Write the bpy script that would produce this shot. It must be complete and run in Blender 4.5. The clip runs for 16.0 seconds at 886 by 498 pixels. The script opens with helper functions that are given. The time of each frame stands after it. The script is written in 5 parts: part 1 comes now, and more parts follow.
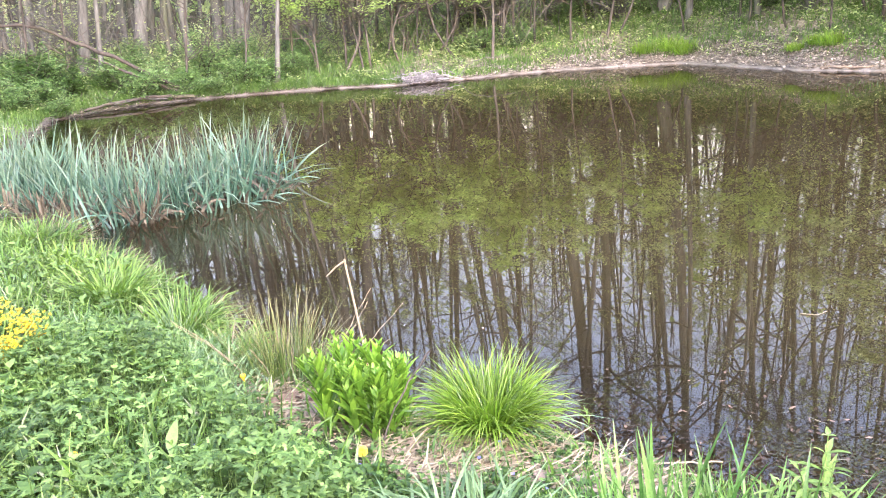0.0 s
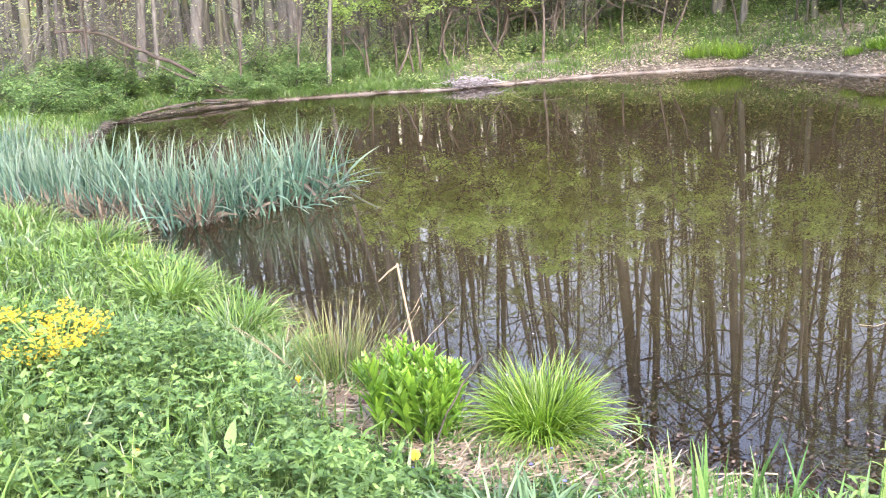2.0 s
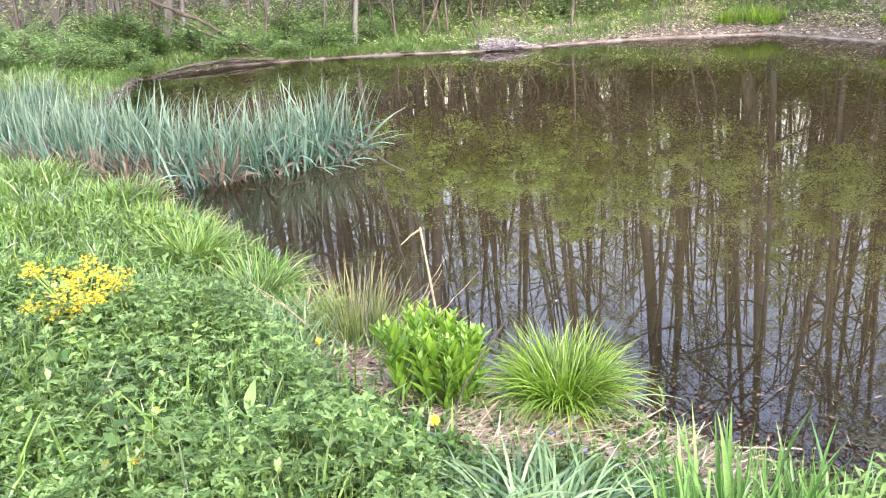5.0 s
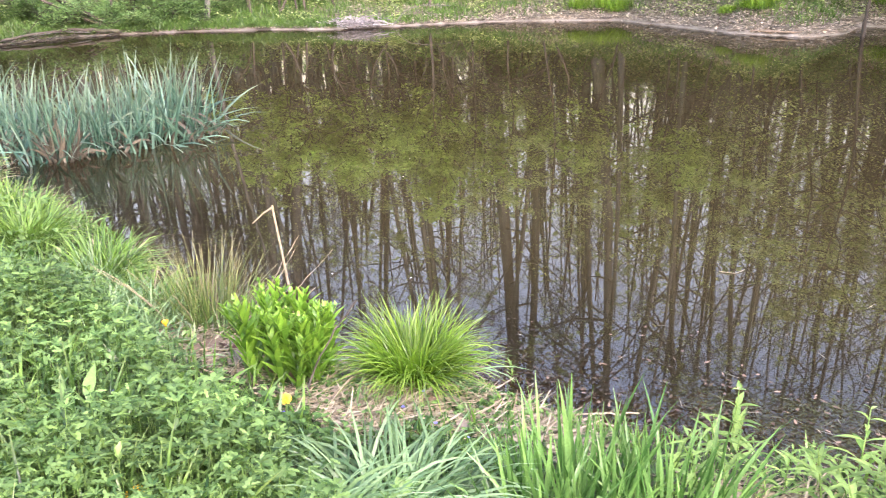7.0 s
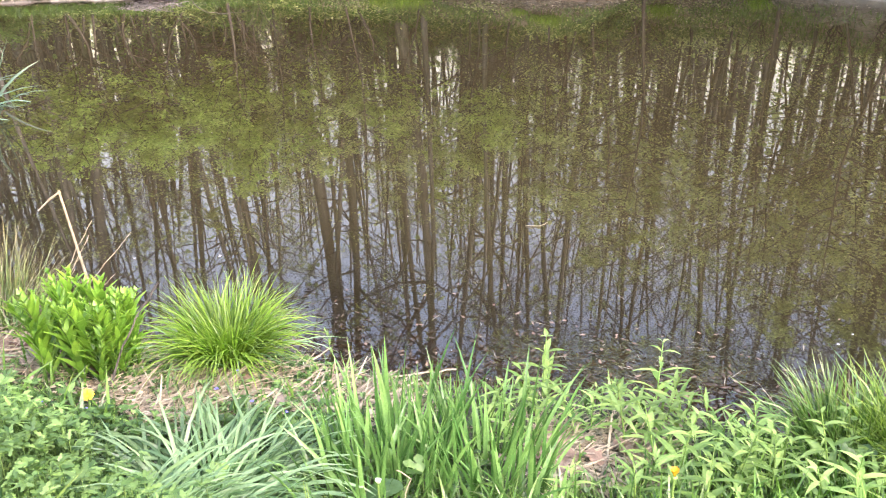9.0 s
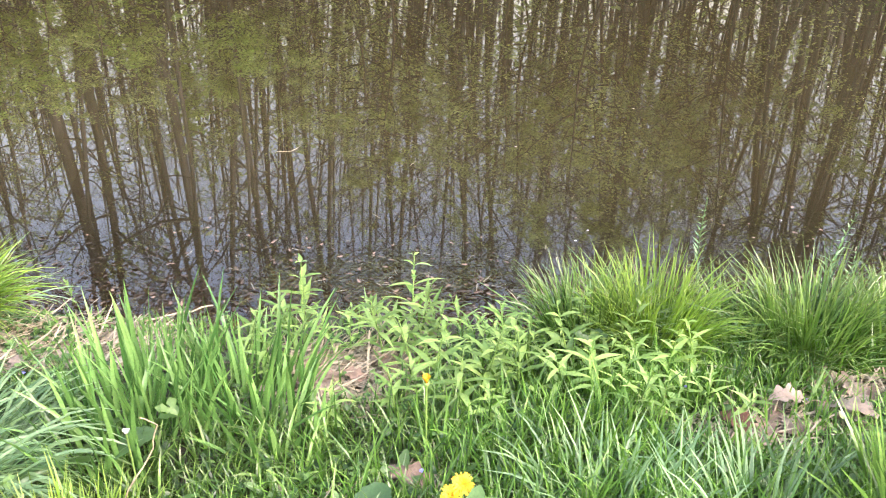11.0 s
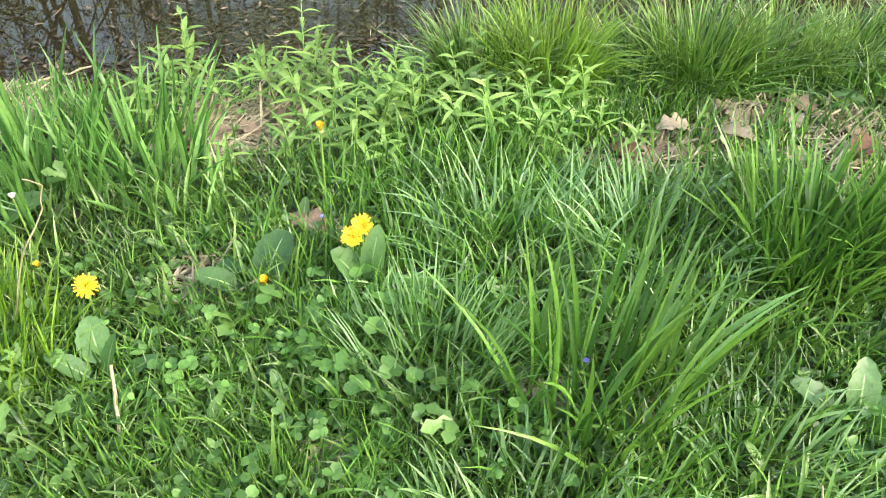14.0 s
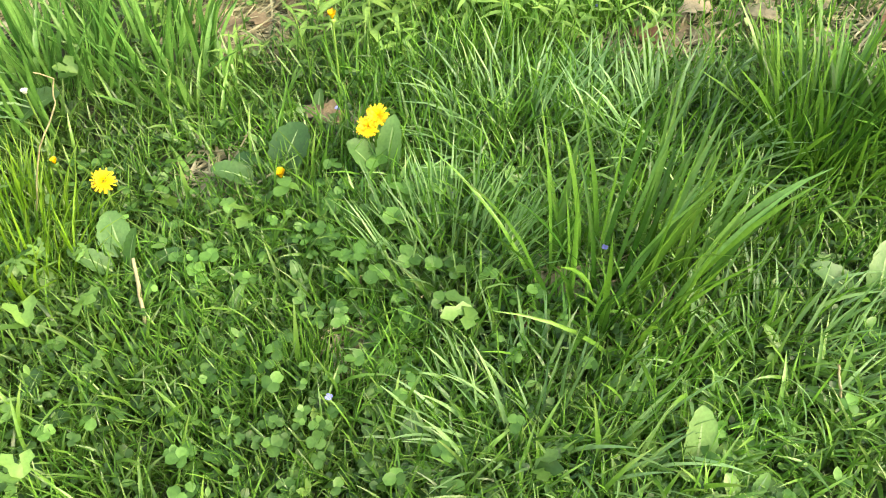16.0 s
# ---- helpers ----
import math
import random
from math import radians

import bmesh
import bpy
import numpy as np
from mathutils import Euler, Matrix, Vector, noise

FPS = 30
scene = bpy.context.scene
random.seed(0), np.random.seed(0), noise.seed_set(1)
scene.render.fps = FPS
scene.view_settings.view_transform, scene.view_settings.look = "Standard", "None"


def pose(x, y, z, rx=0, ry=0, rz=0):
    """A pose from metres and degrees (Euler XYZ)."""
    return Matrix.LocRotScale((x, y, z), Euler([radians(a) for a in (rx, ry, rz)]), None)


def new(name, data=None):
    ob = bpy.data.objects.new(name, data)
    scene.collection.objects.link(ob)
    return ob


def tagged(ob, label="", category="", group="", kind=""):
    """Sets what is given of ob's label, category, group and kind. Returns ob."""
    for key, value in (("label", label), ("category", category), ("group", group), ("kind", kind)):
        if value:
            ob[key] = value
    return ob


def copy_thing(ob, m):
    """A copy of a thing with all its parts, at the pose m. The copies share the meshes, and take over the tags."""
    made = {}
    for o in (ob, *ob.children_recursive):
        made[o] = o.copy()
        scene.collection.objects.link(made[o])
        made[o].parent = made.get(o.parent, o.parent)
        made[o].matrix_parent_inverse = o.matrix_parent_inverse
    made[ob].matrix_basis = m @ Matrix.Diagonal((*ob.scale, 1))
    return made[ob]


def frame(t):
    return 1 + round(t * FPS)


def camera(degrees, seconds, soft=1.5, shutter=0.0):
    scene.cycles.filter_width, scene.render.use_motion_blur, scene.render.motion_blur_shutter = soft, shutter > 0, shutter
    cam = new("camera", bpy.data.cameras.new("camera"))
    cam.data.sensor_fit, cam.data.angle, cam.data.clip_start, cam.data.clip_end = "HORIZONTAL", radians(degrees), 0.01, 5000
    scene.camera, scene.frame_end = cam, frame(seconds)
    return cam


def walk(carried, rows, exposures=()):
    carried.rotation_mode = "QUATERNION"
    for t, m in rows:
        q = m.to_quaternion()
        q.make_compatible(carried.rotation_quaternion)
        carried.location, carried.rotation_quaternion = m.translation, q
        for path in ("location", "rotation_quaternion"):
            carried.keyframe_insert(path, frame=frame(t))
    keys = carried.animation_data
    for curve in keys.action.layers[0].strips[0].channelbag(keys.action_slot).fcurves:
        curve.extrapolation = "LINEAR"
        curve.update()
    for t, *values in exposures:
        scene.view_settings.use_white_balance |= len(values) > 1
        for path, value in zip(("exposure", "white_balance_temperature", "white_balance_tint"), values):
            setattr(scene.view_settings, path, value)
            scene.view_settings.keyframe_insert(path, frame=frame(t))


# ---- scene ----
# camera: seconds, place, tilt, heading, lean
cam = camera(54.0, 16.0, soft=1.05, shutter=0.18)
ROWS = [
    (0.0, -0.000, 0.000, 1.450, 73.50, 0.00, -3.80),
    (0.5, -0.003, -0.002, 1.453, 73.77, -0.00, -3.77),
    (1.0, -0.001, -0.007, 1.456, 73.95, -0.04, -2.78),
    (1.5, -0.008, -0.018, 1.463, 74.01, 0.75, -3.39),
    (2.0, -0.020, -0.019, 1.466, 73.94, 3.19, -4.06),
    (2.5, -0.026, -0.014, 1.465, 74.00, 5.13, -4.00),
    (3.0, -0.030, -0.014, 1.463, 73.63, 6.15, -4.18),
    (3.5, -0.029, -0.009, 1.460, 73.07, 6.28, -4.15),
    (5.8, -0.017, 0.026, 1.452, 71.34, 3.10, -2.99),
    (6.0, -0.009, 0.021, 1.446, 71.47, 2.47, -3.01),
    (6.5, 0.003, 0.014, 1.444, 70.94, -0.01, -2.30),
    (7.0, 0.006, 0.008, 1.449, 70.03, -4.65, -0.73),
    (7.5, 0.022, 0.002, 1.452, 69.09, -8.93, -0.48),
    (8.0, 0.029, -0.002, 1.451, 68.32, -11.93, -0.24),
    (8.5, 0.036, -0.000, 1.448, 68.39, -14.27, 0.04),
    (9.0, 0.049, 0.015, 1.438, 67.82, -17.18, -0.62),
    (9.5, 0.071, 0.006, 1.436, 66.16, -21.17, -0.80),
    (10.0, 0.111, 0.004, 1.431, 64.89, -25.99, -0.49),
    (10.2, 0.110, 0.004, 1.433, 64.55, -27.57, -0.23),
    (12.3, 0.119, -0.013, 1.417, 59.04, -40.18, 2.84),
    (12.5, 0.117, -0.016, 1.415, 57.96, -40.30, 2.92),
    (13.0, 0.117, -0.021, 1.411, 53.52, -41.02, 2.58),
    (13.5, 0.124, -0.020, 1.412, 50.03, -41.57, 2.24),
    (14.0, 0.127, -0.026, 1.405, 47.16, -41.54, 2.33),
    (14.5, 0.134, -0.038, 1.402, 45.00, -40.93, 1.36),
    (15.0, 0.131, -0.038, 1.392, 43.00, -40.39, 0.59),
    (15.5, 0.125, -0.033, 1.388, 41.36, -40.20, 0.44),
    (16.0, 0.121, -0.033, 1.387, 40.59, -40.12, 0.41),
]
walk(cam, [(t, pose(x, y, z, tilt, 0, turn) @ pose(0, 0, 0, 0, 0, lean)) for t, x, y, z, tilt, turn, lean in ROWS],
     exposures=[(0.0, 2.37, 5680, 45), (3.5, 2.17, 5680, 43), (6.5, 2.13, 5800, 45), (9.0, 2.27, 5900, 43), (12.5, 2.06, 6000, 32), (14.0, 1.86, 6200, 16), (16.0, 1.78, 7200, 5)])

# world, sun
SUN_UP, SUN_ROUND = radians(36), radians(155)
world = bpy.data.worlds.new("overcast_sky")
world.use_nodes = True
scene.world = world
wn = world.node_tree
sky = wn.nodes.new("ShaderNodeTexSky")
sky.sky_type, sky.sun_disc = "NISHITA", False
sky.sun_elevation, sky.sun_rotation = SUN_UP, SUN_ROUND
sky.air_density, sky.dust_density, sky.ozone_density = 2.6, 3.0, 1.0
wn.links.new(sky.outputs[0], wn.nodes["Background"].inputs[0])
wn.nodes["Background"].inputs[1].default_value = 0.15
sun = new("sun", bpy.data.lights.new("sun", "SUN"))
sun.data.energy, sun.data.angle, sun.data.color = 1.3, radians(40), (1.0, 0.97, 0.92)
way = Vector((math.sin(SUN_ROUND) * math.cos(SUN_UP), math.cos(SUN_ROUND) * math.cos(SUN_UP), math.sin(SUN_UP)))
sun.rotation_euler = way.to_track_quat("Z", "Y").to_euler()


# materials
def nodes_of(name):
    m = bpy.data.materials.new(name)
    m.use_nodes = True
    return m, m.node_tree, m.node_tree.nodes["Principled BSDF"]


def add(nt, kind, **values):
    n = nt.nodes.new(kind)
    for key, value in values.items():
        n.inputs[key.replace("_", " ")].default_value = value
    return n


def mix(nt, fac, a, b, blend="MIX"):
    n = nt.nodes.new("ShaderNodeMix")
    n.data_type, n.blend_type = "RGBA", blend
    for sock, value in ((n.inputs[0], fac), (n.inputs[6], a), (n.inputs[7], b)):
        if isinstance(value, bpy.types.NodeSocket):
            nt.links.new(value, sock)
        elif isinstance(value, (int, float)):
            sock.default_value = value
        else:
            sock.default_value = (*value, 1)
    return n.outputs[2]


def spread(nt, value, lo, hi, to_lo=0.0, to_hi=1.0):
    n = nt.nodes.new("ShaderNodeMapRange")
    nt.links.new(value, n.inputs[0])
    for k, v in enumerate((lo, hi, to_lo, to_hi)):
        n.inputs[k + 1].default_value = v
    return n.outputs[0]


def grain(nt, scale, detail=4.0, stretch=None):
    n = add(nt, "ShaderNodeTexNoise", Scale=scale, Detail=detail)
    co = nt.nodes.new("ShaderNodeNewGeometry")
    if stretch:
        mp = nt.nodes.new("ShaderNodeMapping")
        mp.inputs["Scale"].default_value = stretch
        nt.links.new(co.outputs["Position"], mp.inputs[0])
        nt.links.new(mp.outputs[0], n.inputs["Vector"])
    else:
        nt.links.new(co.outputs["Position"], n.inputs["Vector"])
    return n.outputs[0]


def bump(nt, p, height, strength, distance=0.01):
    b = add(nt, "ShaderNodeBump", Strength=strength, Distance=distance)
    nt.links.new(height, b.inputs["Height"])
    nt.links.new(b.outputs[0], p.inputs["Normal"])


def leaf_material(name, dark, light, tip=None, rough=0.36, through_light=0.35, root_shade=None):
    m, nt, p = nodes_of(name)
    dark, light = [0.74 * c for c in dark], [1.06 * c for c in light]
    g = nt.nodes.new("ShaderNodeNewGeometry")
    ob = nt.nodes.new("ShaderNodeObjectInfo")
    both = nt.nodes.new("ShaderNodeMath")
    both.operation = "ADD"
    nt.links.new(g.outputs["Random Per Island"], both.inputs[0])
    nt.links.new(ob.outputs["Random"], both.inputs[1])
    part_of = nt.nodes.new("ShaderNodeMath")
    part_of.operation = "FRACT"
    nt.links.new(both.outputs[0], part_of.inputs[0])
    col = mix(nt, part_of.outputs[0], dark, light)
    patch = spread(nt, grain(nt, 4.0, 4.0), 0.3, 0.7, 0.6, 1.26)
    col = mix(nt, 1.0, col, patch, "MULTIPLY")
    fine = spread(nt, grain(nt, 180.0, 3.0), 0.3, 0.7, 0.86, 1.12)
    col = mix(nt, 1.0, col, fine, "MULTIPLY")
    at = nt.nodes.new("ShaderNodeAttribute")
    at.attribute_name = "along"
    # blade and leaf feet are coloured darker, for the shade between them
    if root_shade:
        col = mix(nt, spread(nt, at.outputs["Fac"], 0.0, 0.3, 0.75, 0.0), col, root_shade)
    if tip:
        col = mix(nt, spread(nt, at.outputs["Fac"], 0.6, 1.0, 0.0, 0.7), col, tip)
    nt.links.new(col, p.inputs["Base Color"])
    p.inputs["Roughness"].default_value = rough
    p.inputs["Specular IOR Level"].default_value = 0.45
    bump(nt, p, grain(nt, 55.0, 3.0), 0.4, 0.005)
    tr = nt.nodes.new("ShaderNodeBsdfTranslucent")
    bright = mix(nt, 0.5, col, (1.0, 1.0, 0.35), "MULTIPLY")
    nt.links.new(mix(nt, 1.0, bright, (1.5, 1.5, 1.5), "MULTIPLY"), tr.inputs[0])
    ms = nt.nodes.new("ShaderNodeMixShader")
    ms.inputs[0].default_value = through_light
    nt.links.new(p.outputs[0], ms.inputs[1])
    nt.links.new(tr.outputs[0], ms.inputs[2])
    nt.links.new(ms.outputs[0], nt.nodes["Material Output"].inputs[0])
    return m


def dry_material(name, dark, light, rough=0.8, scale=40.0):
    m, nt, p = nodes_of(name)
    g = nt.nodes.new("ShaderNodeNewGeometry")
    col = mix(nt, g.outputs["Random Per Island"], dark, light)
    col = mix(nt, 1.0, col, spread(nt, grain(nt, scale, 5.0), 0.3, 0.7, 0.65, 1.25), "MULTIPLY")
    col = mix(nt, 1.0, col, spread(nt, grain(nt, scale * 6, 3.0), 0.3, 0.7, 0.85, 1.15), "MULTIPLY")
    nt.links.new(col, p.inputs["Base Color"])
    p.inputs["Roughness"].default_value = rough
    bump(nt, p, grain(nt, scale * 3, 4.0), 0.5, 0.004)
    return m


def bark_material(name, dark, light, moss=0.35):
    m, nt, p = nodes_of(name)
    ob = nt.nodes.new("ShaderNodeObjectInfo")
    col = mix(nt, spread(nt, grain(nt, 5.0, 6.0, (4, 4, 0.7)), 0.3, 0.7), dark, light)
    col = mix(nt, 1.0, col, spread(nt, ob.outputs["Random"], 0, 1, 0.7, 1.25), "MULTIPLY")
    col = mix(nt, 1.0, col, spread(nt, grain(nt, 30.0, 4.0, (3, 3, 0.5)), 0.3, 0.7, 0.75, 1.2), "MULTIPLY")
    col = mix(nt, spread(nt, grain(nt, 0.9, 4.0), 0.5, 0.72, 0.0, moss), col, (0.11, 0.13, 0.05))
    nt.links.new(col, p.inputs["Base Color"])
    p.inputs["Roughness"].default_value = 0.9
    bump(nt, p, grain(nt, 22.0, 6.0, (3, 3, 0.4)), 0.8, 0.02)
    return m


def plain_material(name, col, rough=0.5, vary=0.2, scale=60.0):
    return dry_material(name, [c * (1 - vary) for c in col], [c * (1 + vary) for c in col], rough, scale)


def ground_material():
    m, nt, p = nodes_of("soil_and_litter")
    col = mix(nt, spread(nt, grain(nt, 3.0, 6.0), 0.35, 0.65), (0.022, 0.019, 0.011), (0.07, 0.06, 0.037))
    vo = add(nt, "ShaderNodeTexVoronoi", Scale=28.0)
    g = nt.nodes.new("ShaderNodeNewGeometry")
    nt.links.new(g.outputs["Position"], vo.inputs["Vector"])
    col = mix(nt, 0.45, col, mix(nt, spread(nt, vo.outputs["Color"], 0, 1), (0.028, 0.023, 0.013), (0.115, 0.095, 0.06)))
    green = spread(nt, grain(nt, 1.3, 5.0), 0.36, 0.56, 0.0, 0.85)
    at = nt.nodes.new("ShaderNodeAttribute")
    at.attribute_name = "shore"
    mud = spread(nt, at.outputs["Fac"], 0.02, 0.3, 0.75, 0.0)
    keep = nt.nodes.new("ShaderNodeMath")
    keep.operation = "MULTIPLY"
    nt.links.new(green, keep.inputs[0])
    nt.links.new(spread(nt, at.outputs["Fac"], 0.2, 0.9), keep.inputs[1])
    col = mix(nt, keep.outputs[0], col, mix(nt, grain(nt, 25.0), (0.03, 0.055, 0.014), (0.075, 0.105, 0.032)))
    col = mix(nt, mud, col, mix(nt, grain(nt, 9.0, 6.0), (0.16, 0.15, 0.113), (0.42, 0.40, 0.32)))
    wood = nt.nodes.new("ShaderNodeAttribute")
    wood.attribute_name = "wood_floor"
    dry = mix(nt, spread(nt, vo.outputs["Color"], 0, 1), (0.17, 0.145, 0.095), (0.44, 0.39, 0.285))
    col = mix(nt, wood.outputs["Fac"], col, mix(nt, spread(nt, grain(nt, 0.8, 5.0), 0.45, 0.62, 0.0, 0.7), dry, (0.11, 0.16, 0.05)))
    nt.links.new(col, p.inputs["Base Color"])
    p.inputs["Roughness"].default_value = 0.9
    bump(nt, p, grain(nt, 45.0, 6.0), 0.9, 0.02)
    return m


def water_material():
    m, nt, p = nodes_of("murky_pond_water")
    at = nt.nodes.new("ShaderNodeAttribute")
    at.attribute_name = "murk"
    body = nt.nodes.new("ShaderNodeBsdfDiffuse")
    nt.links.new(mix(nt, grain(nt, 0.35, 3.0), (0.029, 0.0225, 0.0082), (0.039, 0.0315, 0.012)), body.inputs[0])
    clear = nt.nodes.new("ShaderNodeBsdfTransparent")
    clear.inputs[0].default_value = (0.75, 0.62, 0.42, 1)
    deep = nt.nodes.new("ShaderNodeMixShader")
    nt.links.new(at.outputs["Fac"], deep.inputs[0])
    nt.links.new(clear.outputs[0], deep.inputs[1])
    nt.links.new(body.outputs[0], deep.inputs[2])
    shine = nt.nodes.new("ShaderNodeBsdfGlossy")
    shine.inputs["Roughness"].default_value = 0.0
    fr = add(nt, "ShaderNodeFresnel", IOR=1.72)
    b = add(nt, "ShaderNodeBump", Strength=0.02, Distance=0.02)
    nt.links.new(grain(nt, 2.5, 1.0), b.inputs["Height"])
    nt.links.new(b.outputs[0], shine.inputs["Normal"])
    out = nt.nodes.new("ShaderNodeMixShader")
    nt.links.new(fr.outputs[0], out.inputs[0])
    nt.links.new(deep.outputs[0], out.inputs[1])
    nt.links.new(shine.outputs[0], out.inputs[2])
    nt.links.new(out.outputs[0], nt.nodes["Material Output"].inputs[0])
    return m


# where a foot colour is given, it holds the shade deep in the clump
SEDGE = leaf_material("bright_sedge", (0.09, 0.21, 0.012), (0.225, 0.41, 0.03), (0.28, 0.40, 0.08), through_light=0.3, root_shade=(0.06, 0.12, 0.018))
BANK_SEDGE = leaf_material("green_sedge", (0.07, 0.17, 0.018), (0.185, 0.345, 0.05), (0.22, 0.33, 0.09), through_light=0.25, root_shade=(0.045, 0.09, 0.018))
GRASS = leaf_material("meadow_grass", (0.027, 0.092, 0.011), (0.16, 0.315, 0.048), (0.21, 0.30, 0.09), rough=0.28, through_light=0.22, root_shade=(0.03, 0.045, 0.012))
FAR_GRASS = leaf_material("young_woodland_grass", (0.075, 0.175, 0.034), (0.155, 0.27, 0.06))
DARK_GRASS = leaf_material("deep_green_grass", (0.045, 0.14, 0.019), (0.165, 0.335, 0.052), rough=0.26, through_light=0.25, root_shade=(0.05, 0.08, 0.022))
BROAD_GRASS = leaf_material("broad_grass", (0.082, 0.225, 0.045), (0.185, 0.36, 0.09), rough=0.27, through_light=0.22, root_shade=(0.06, 0.14, 0.032))
BLUE_GRASS = leaf_material("blue_green_grass", (0.15, 0.30, 0.11), (0.285, 0.445, 0.20), rough=0.3, root_shade=(0.09, 0.14, 0.05))
REED = leaf_material("blue_green_reed", (0.043, 0.122, 0.075), (0.125, 0.245, 0.16), (0.21, 0.29, 0.18), rough=0.38, through_light=0.2)
RUSH = leaf_material("olive_rush", (0.07, 0.135, 0.025), (0.17, 0.25, 0.06), (0.36, 0.31, 0.16), through_light=0.15)
HERB = leaf_material("fresh_herb_leaf", (0.17, 0.33, 0.06), (0.325, 0.50, 0.125), rough=0.32, through_light=0.3)
COVER = leaf_material("lobed_herb_leaf", (0.058, 0.152, 0.023), (0.21, 0.358, 0.088), rough=0.36, through_light=0.26)
DARK_COVER = leaf_material("dark_small_leaf", (0.028, 0.08, 0.012), (0.095, 0.195, 0.036), rough=0.42, through_light=0.2)
SPURGE = leaf_material("vivid_leaf", (0.10, 0.26, 0.02), (0.21, 0.42, 0.036), (0.30, 0.50, 0.05), through_light=0.3, root_shade=(0.04, 0.115, 0.012))
DOCK = leaf_material("dock_leaf", (0.055, 0.14, 0.032), (0.12, 0.225, 0.072), rough=0.4, through_light=0.2)
PALE_LEAF = leaf_material("pale_pointed_leaf", (0.11, 0.22, 0.055), (0.175, 0.30, 0.095), rough=0.65, through_light=0.25)
CLOVER = leaf_material("clover_leaf", (0.065, 0.17, 0.026), (0.16, 0.315, 0.066), rough=0.45, through_light=0.25)
RIB = plain_material("pale_leaf_rib", (0.24, 0.34, 0.14), 0.5, 0.15)
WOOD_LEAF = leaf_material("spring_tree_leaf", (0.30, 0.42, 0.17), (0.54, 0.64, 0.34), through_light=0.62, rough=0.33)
BRIGHT_LEAF = leaf_material("fresh_sapling_leaf", (0.32, 0.48, 0.15), (0.48, 0.64, 0.25), through_light=0.66, rough=0.36)
SHRUB_LEAF = leaf_material("shrub_leaf", (0.10, 0.225, 0.07), (0.25, 0.405, 0.135), through_light=0.4, rough=0.5)
BARK = bark_material("grey_brown_bark", (0.065, 0.071, 0.055), (0.182, 0.19, 0.156), 0.6)
DARK_BARK = bark_material("dark_wet_bark", (0.045, 0.041, 0.029), (0.115, 0.104, 0.076), 0.4)
STRAW = dry_material("bleached_straw", (0.19, 0.157, 0.08), (0.46, 0.40, 0.245))
DEAD_REED = dry_material("dead_reed_leaf", (0.09, 0.084, 0.045), (0.37, 0.34, 0.215))
DEAD_BASE = dry_material("brown_dead_reed", (0.045, 0.042, 0.024), (0.165, 0.15, 0.092))
LITTER = dry_material("bleached_leaf_litter", (0.15, 0.126, 0.066), (0.45, 0.39, 0.25))
OAK = dry_material("dry_brown_leaf", (0.08, 0.05, 0.026), (0.29, 0.21, 0.13))
PALE_OAK = dry_material("pale_dry_leaf", (0.19, 0.15, 0.095), (0.31, 0.255, 0.17))
RED_LEAF = dry_material("rust_dry_leaf", (0.07, 0.03, 0.016), (0.15, 0.07, 0.038))
YELLOW = plain_material("yellow_petal", (0.90, 0.57, 0.01), 0.6, 0.12)
RAPE = plain_material("lemon_petal", (0.72, 0.54, 0.01), 0.6, 0.15)
BLUE = plain_material("blue_petal", (0.22, 0.22, 0.62), 0.6, 0.15)
WHITE = plain_material("white_petal", (0.78, 0.76, 0.70), 0.6, 0.06)
TWIG = dry_material("weathered_twig", (0.06, 0.058, 0.04), (0.21, 0.2, 0.148))
DEBRIS = dry_material("grey_driftwood", (0.17, 0.165, 0.148), (0.45, 0.44, 0.405))
SCUM = dry_material("soaked_litter", (0.02, 0.016, 0.008), (0.085, 0.064, 0.034), 0.95)
# far bank litter, colour raised to make up for light the trees take
LIT_BANK_LITTER = dry_material("sunlit_bank_litter", (0.25, 0.228, 0.16), (0.60, 0.555, 0.43))
POND_WEED = leaf_material("olive_pond_weed", (0.03, 0.036, 0.008), (0.085, 0.088, 0.022), through_light=0.05)
GROUND = ground_material()
WATER = water_material()
rng = np.random.default_rng(7)


# mesh building
class Bag:
    """Collects pieces of geometry for one mesh."""

    def __init__(self):
        self.v, self.f, self.a, self.m, self.n = [], [], [], [], 0

    def put(self, piece, slot=0):
        v, f, a = piece
        self.v.append(v)
        self.f.append(f + self.n)
        self.a.append(a)
        self.m.append(np.full(len(f), slot))
        self.n += len(v)
        return self

    def mesh(self, name, mats, smooth=True):
        v, f = np.concatenate(self.v), np.concatenate(self.f)
        me = bpy.data.meshes.new(name)
        me.vertices.add(len(v))
        me.vertices.foreach_set("co", v.astype(np.float32).ravel())
        me.loops.add(4 * len(f))
        me.loops.foreach_set("vertex_index", f.astype(np.int32).ravel())
        me.polygons.add(len(f))
        me.polygons.foreach_set("loop_start", np.arange(0, 4 * len(f), 4, dtype=np.int32))
        me.polygons.foreach_set("material_index", np.concatenate(self.m).astype(np.int32))
        me.polygons.foreach_set("use_smooth", np.full(len(f), smooth))
        me.attributes.new("along", "FLOAT", "POINT").data.foreach_set("value", np.concatenate(self.a).astype(np.float32))
        me.update(calc_edges=True)
        for m in mats if isinstance(mats, (list, tuple)) else [mats]:
            me.materials.append(m)
        return me


def part(name, bag, mats, parent, label="", smooth=True):
    ob = new(name, bag.mesh(name, mats, smooth))
    ob.parent = parent
    return tagged(ob, label)


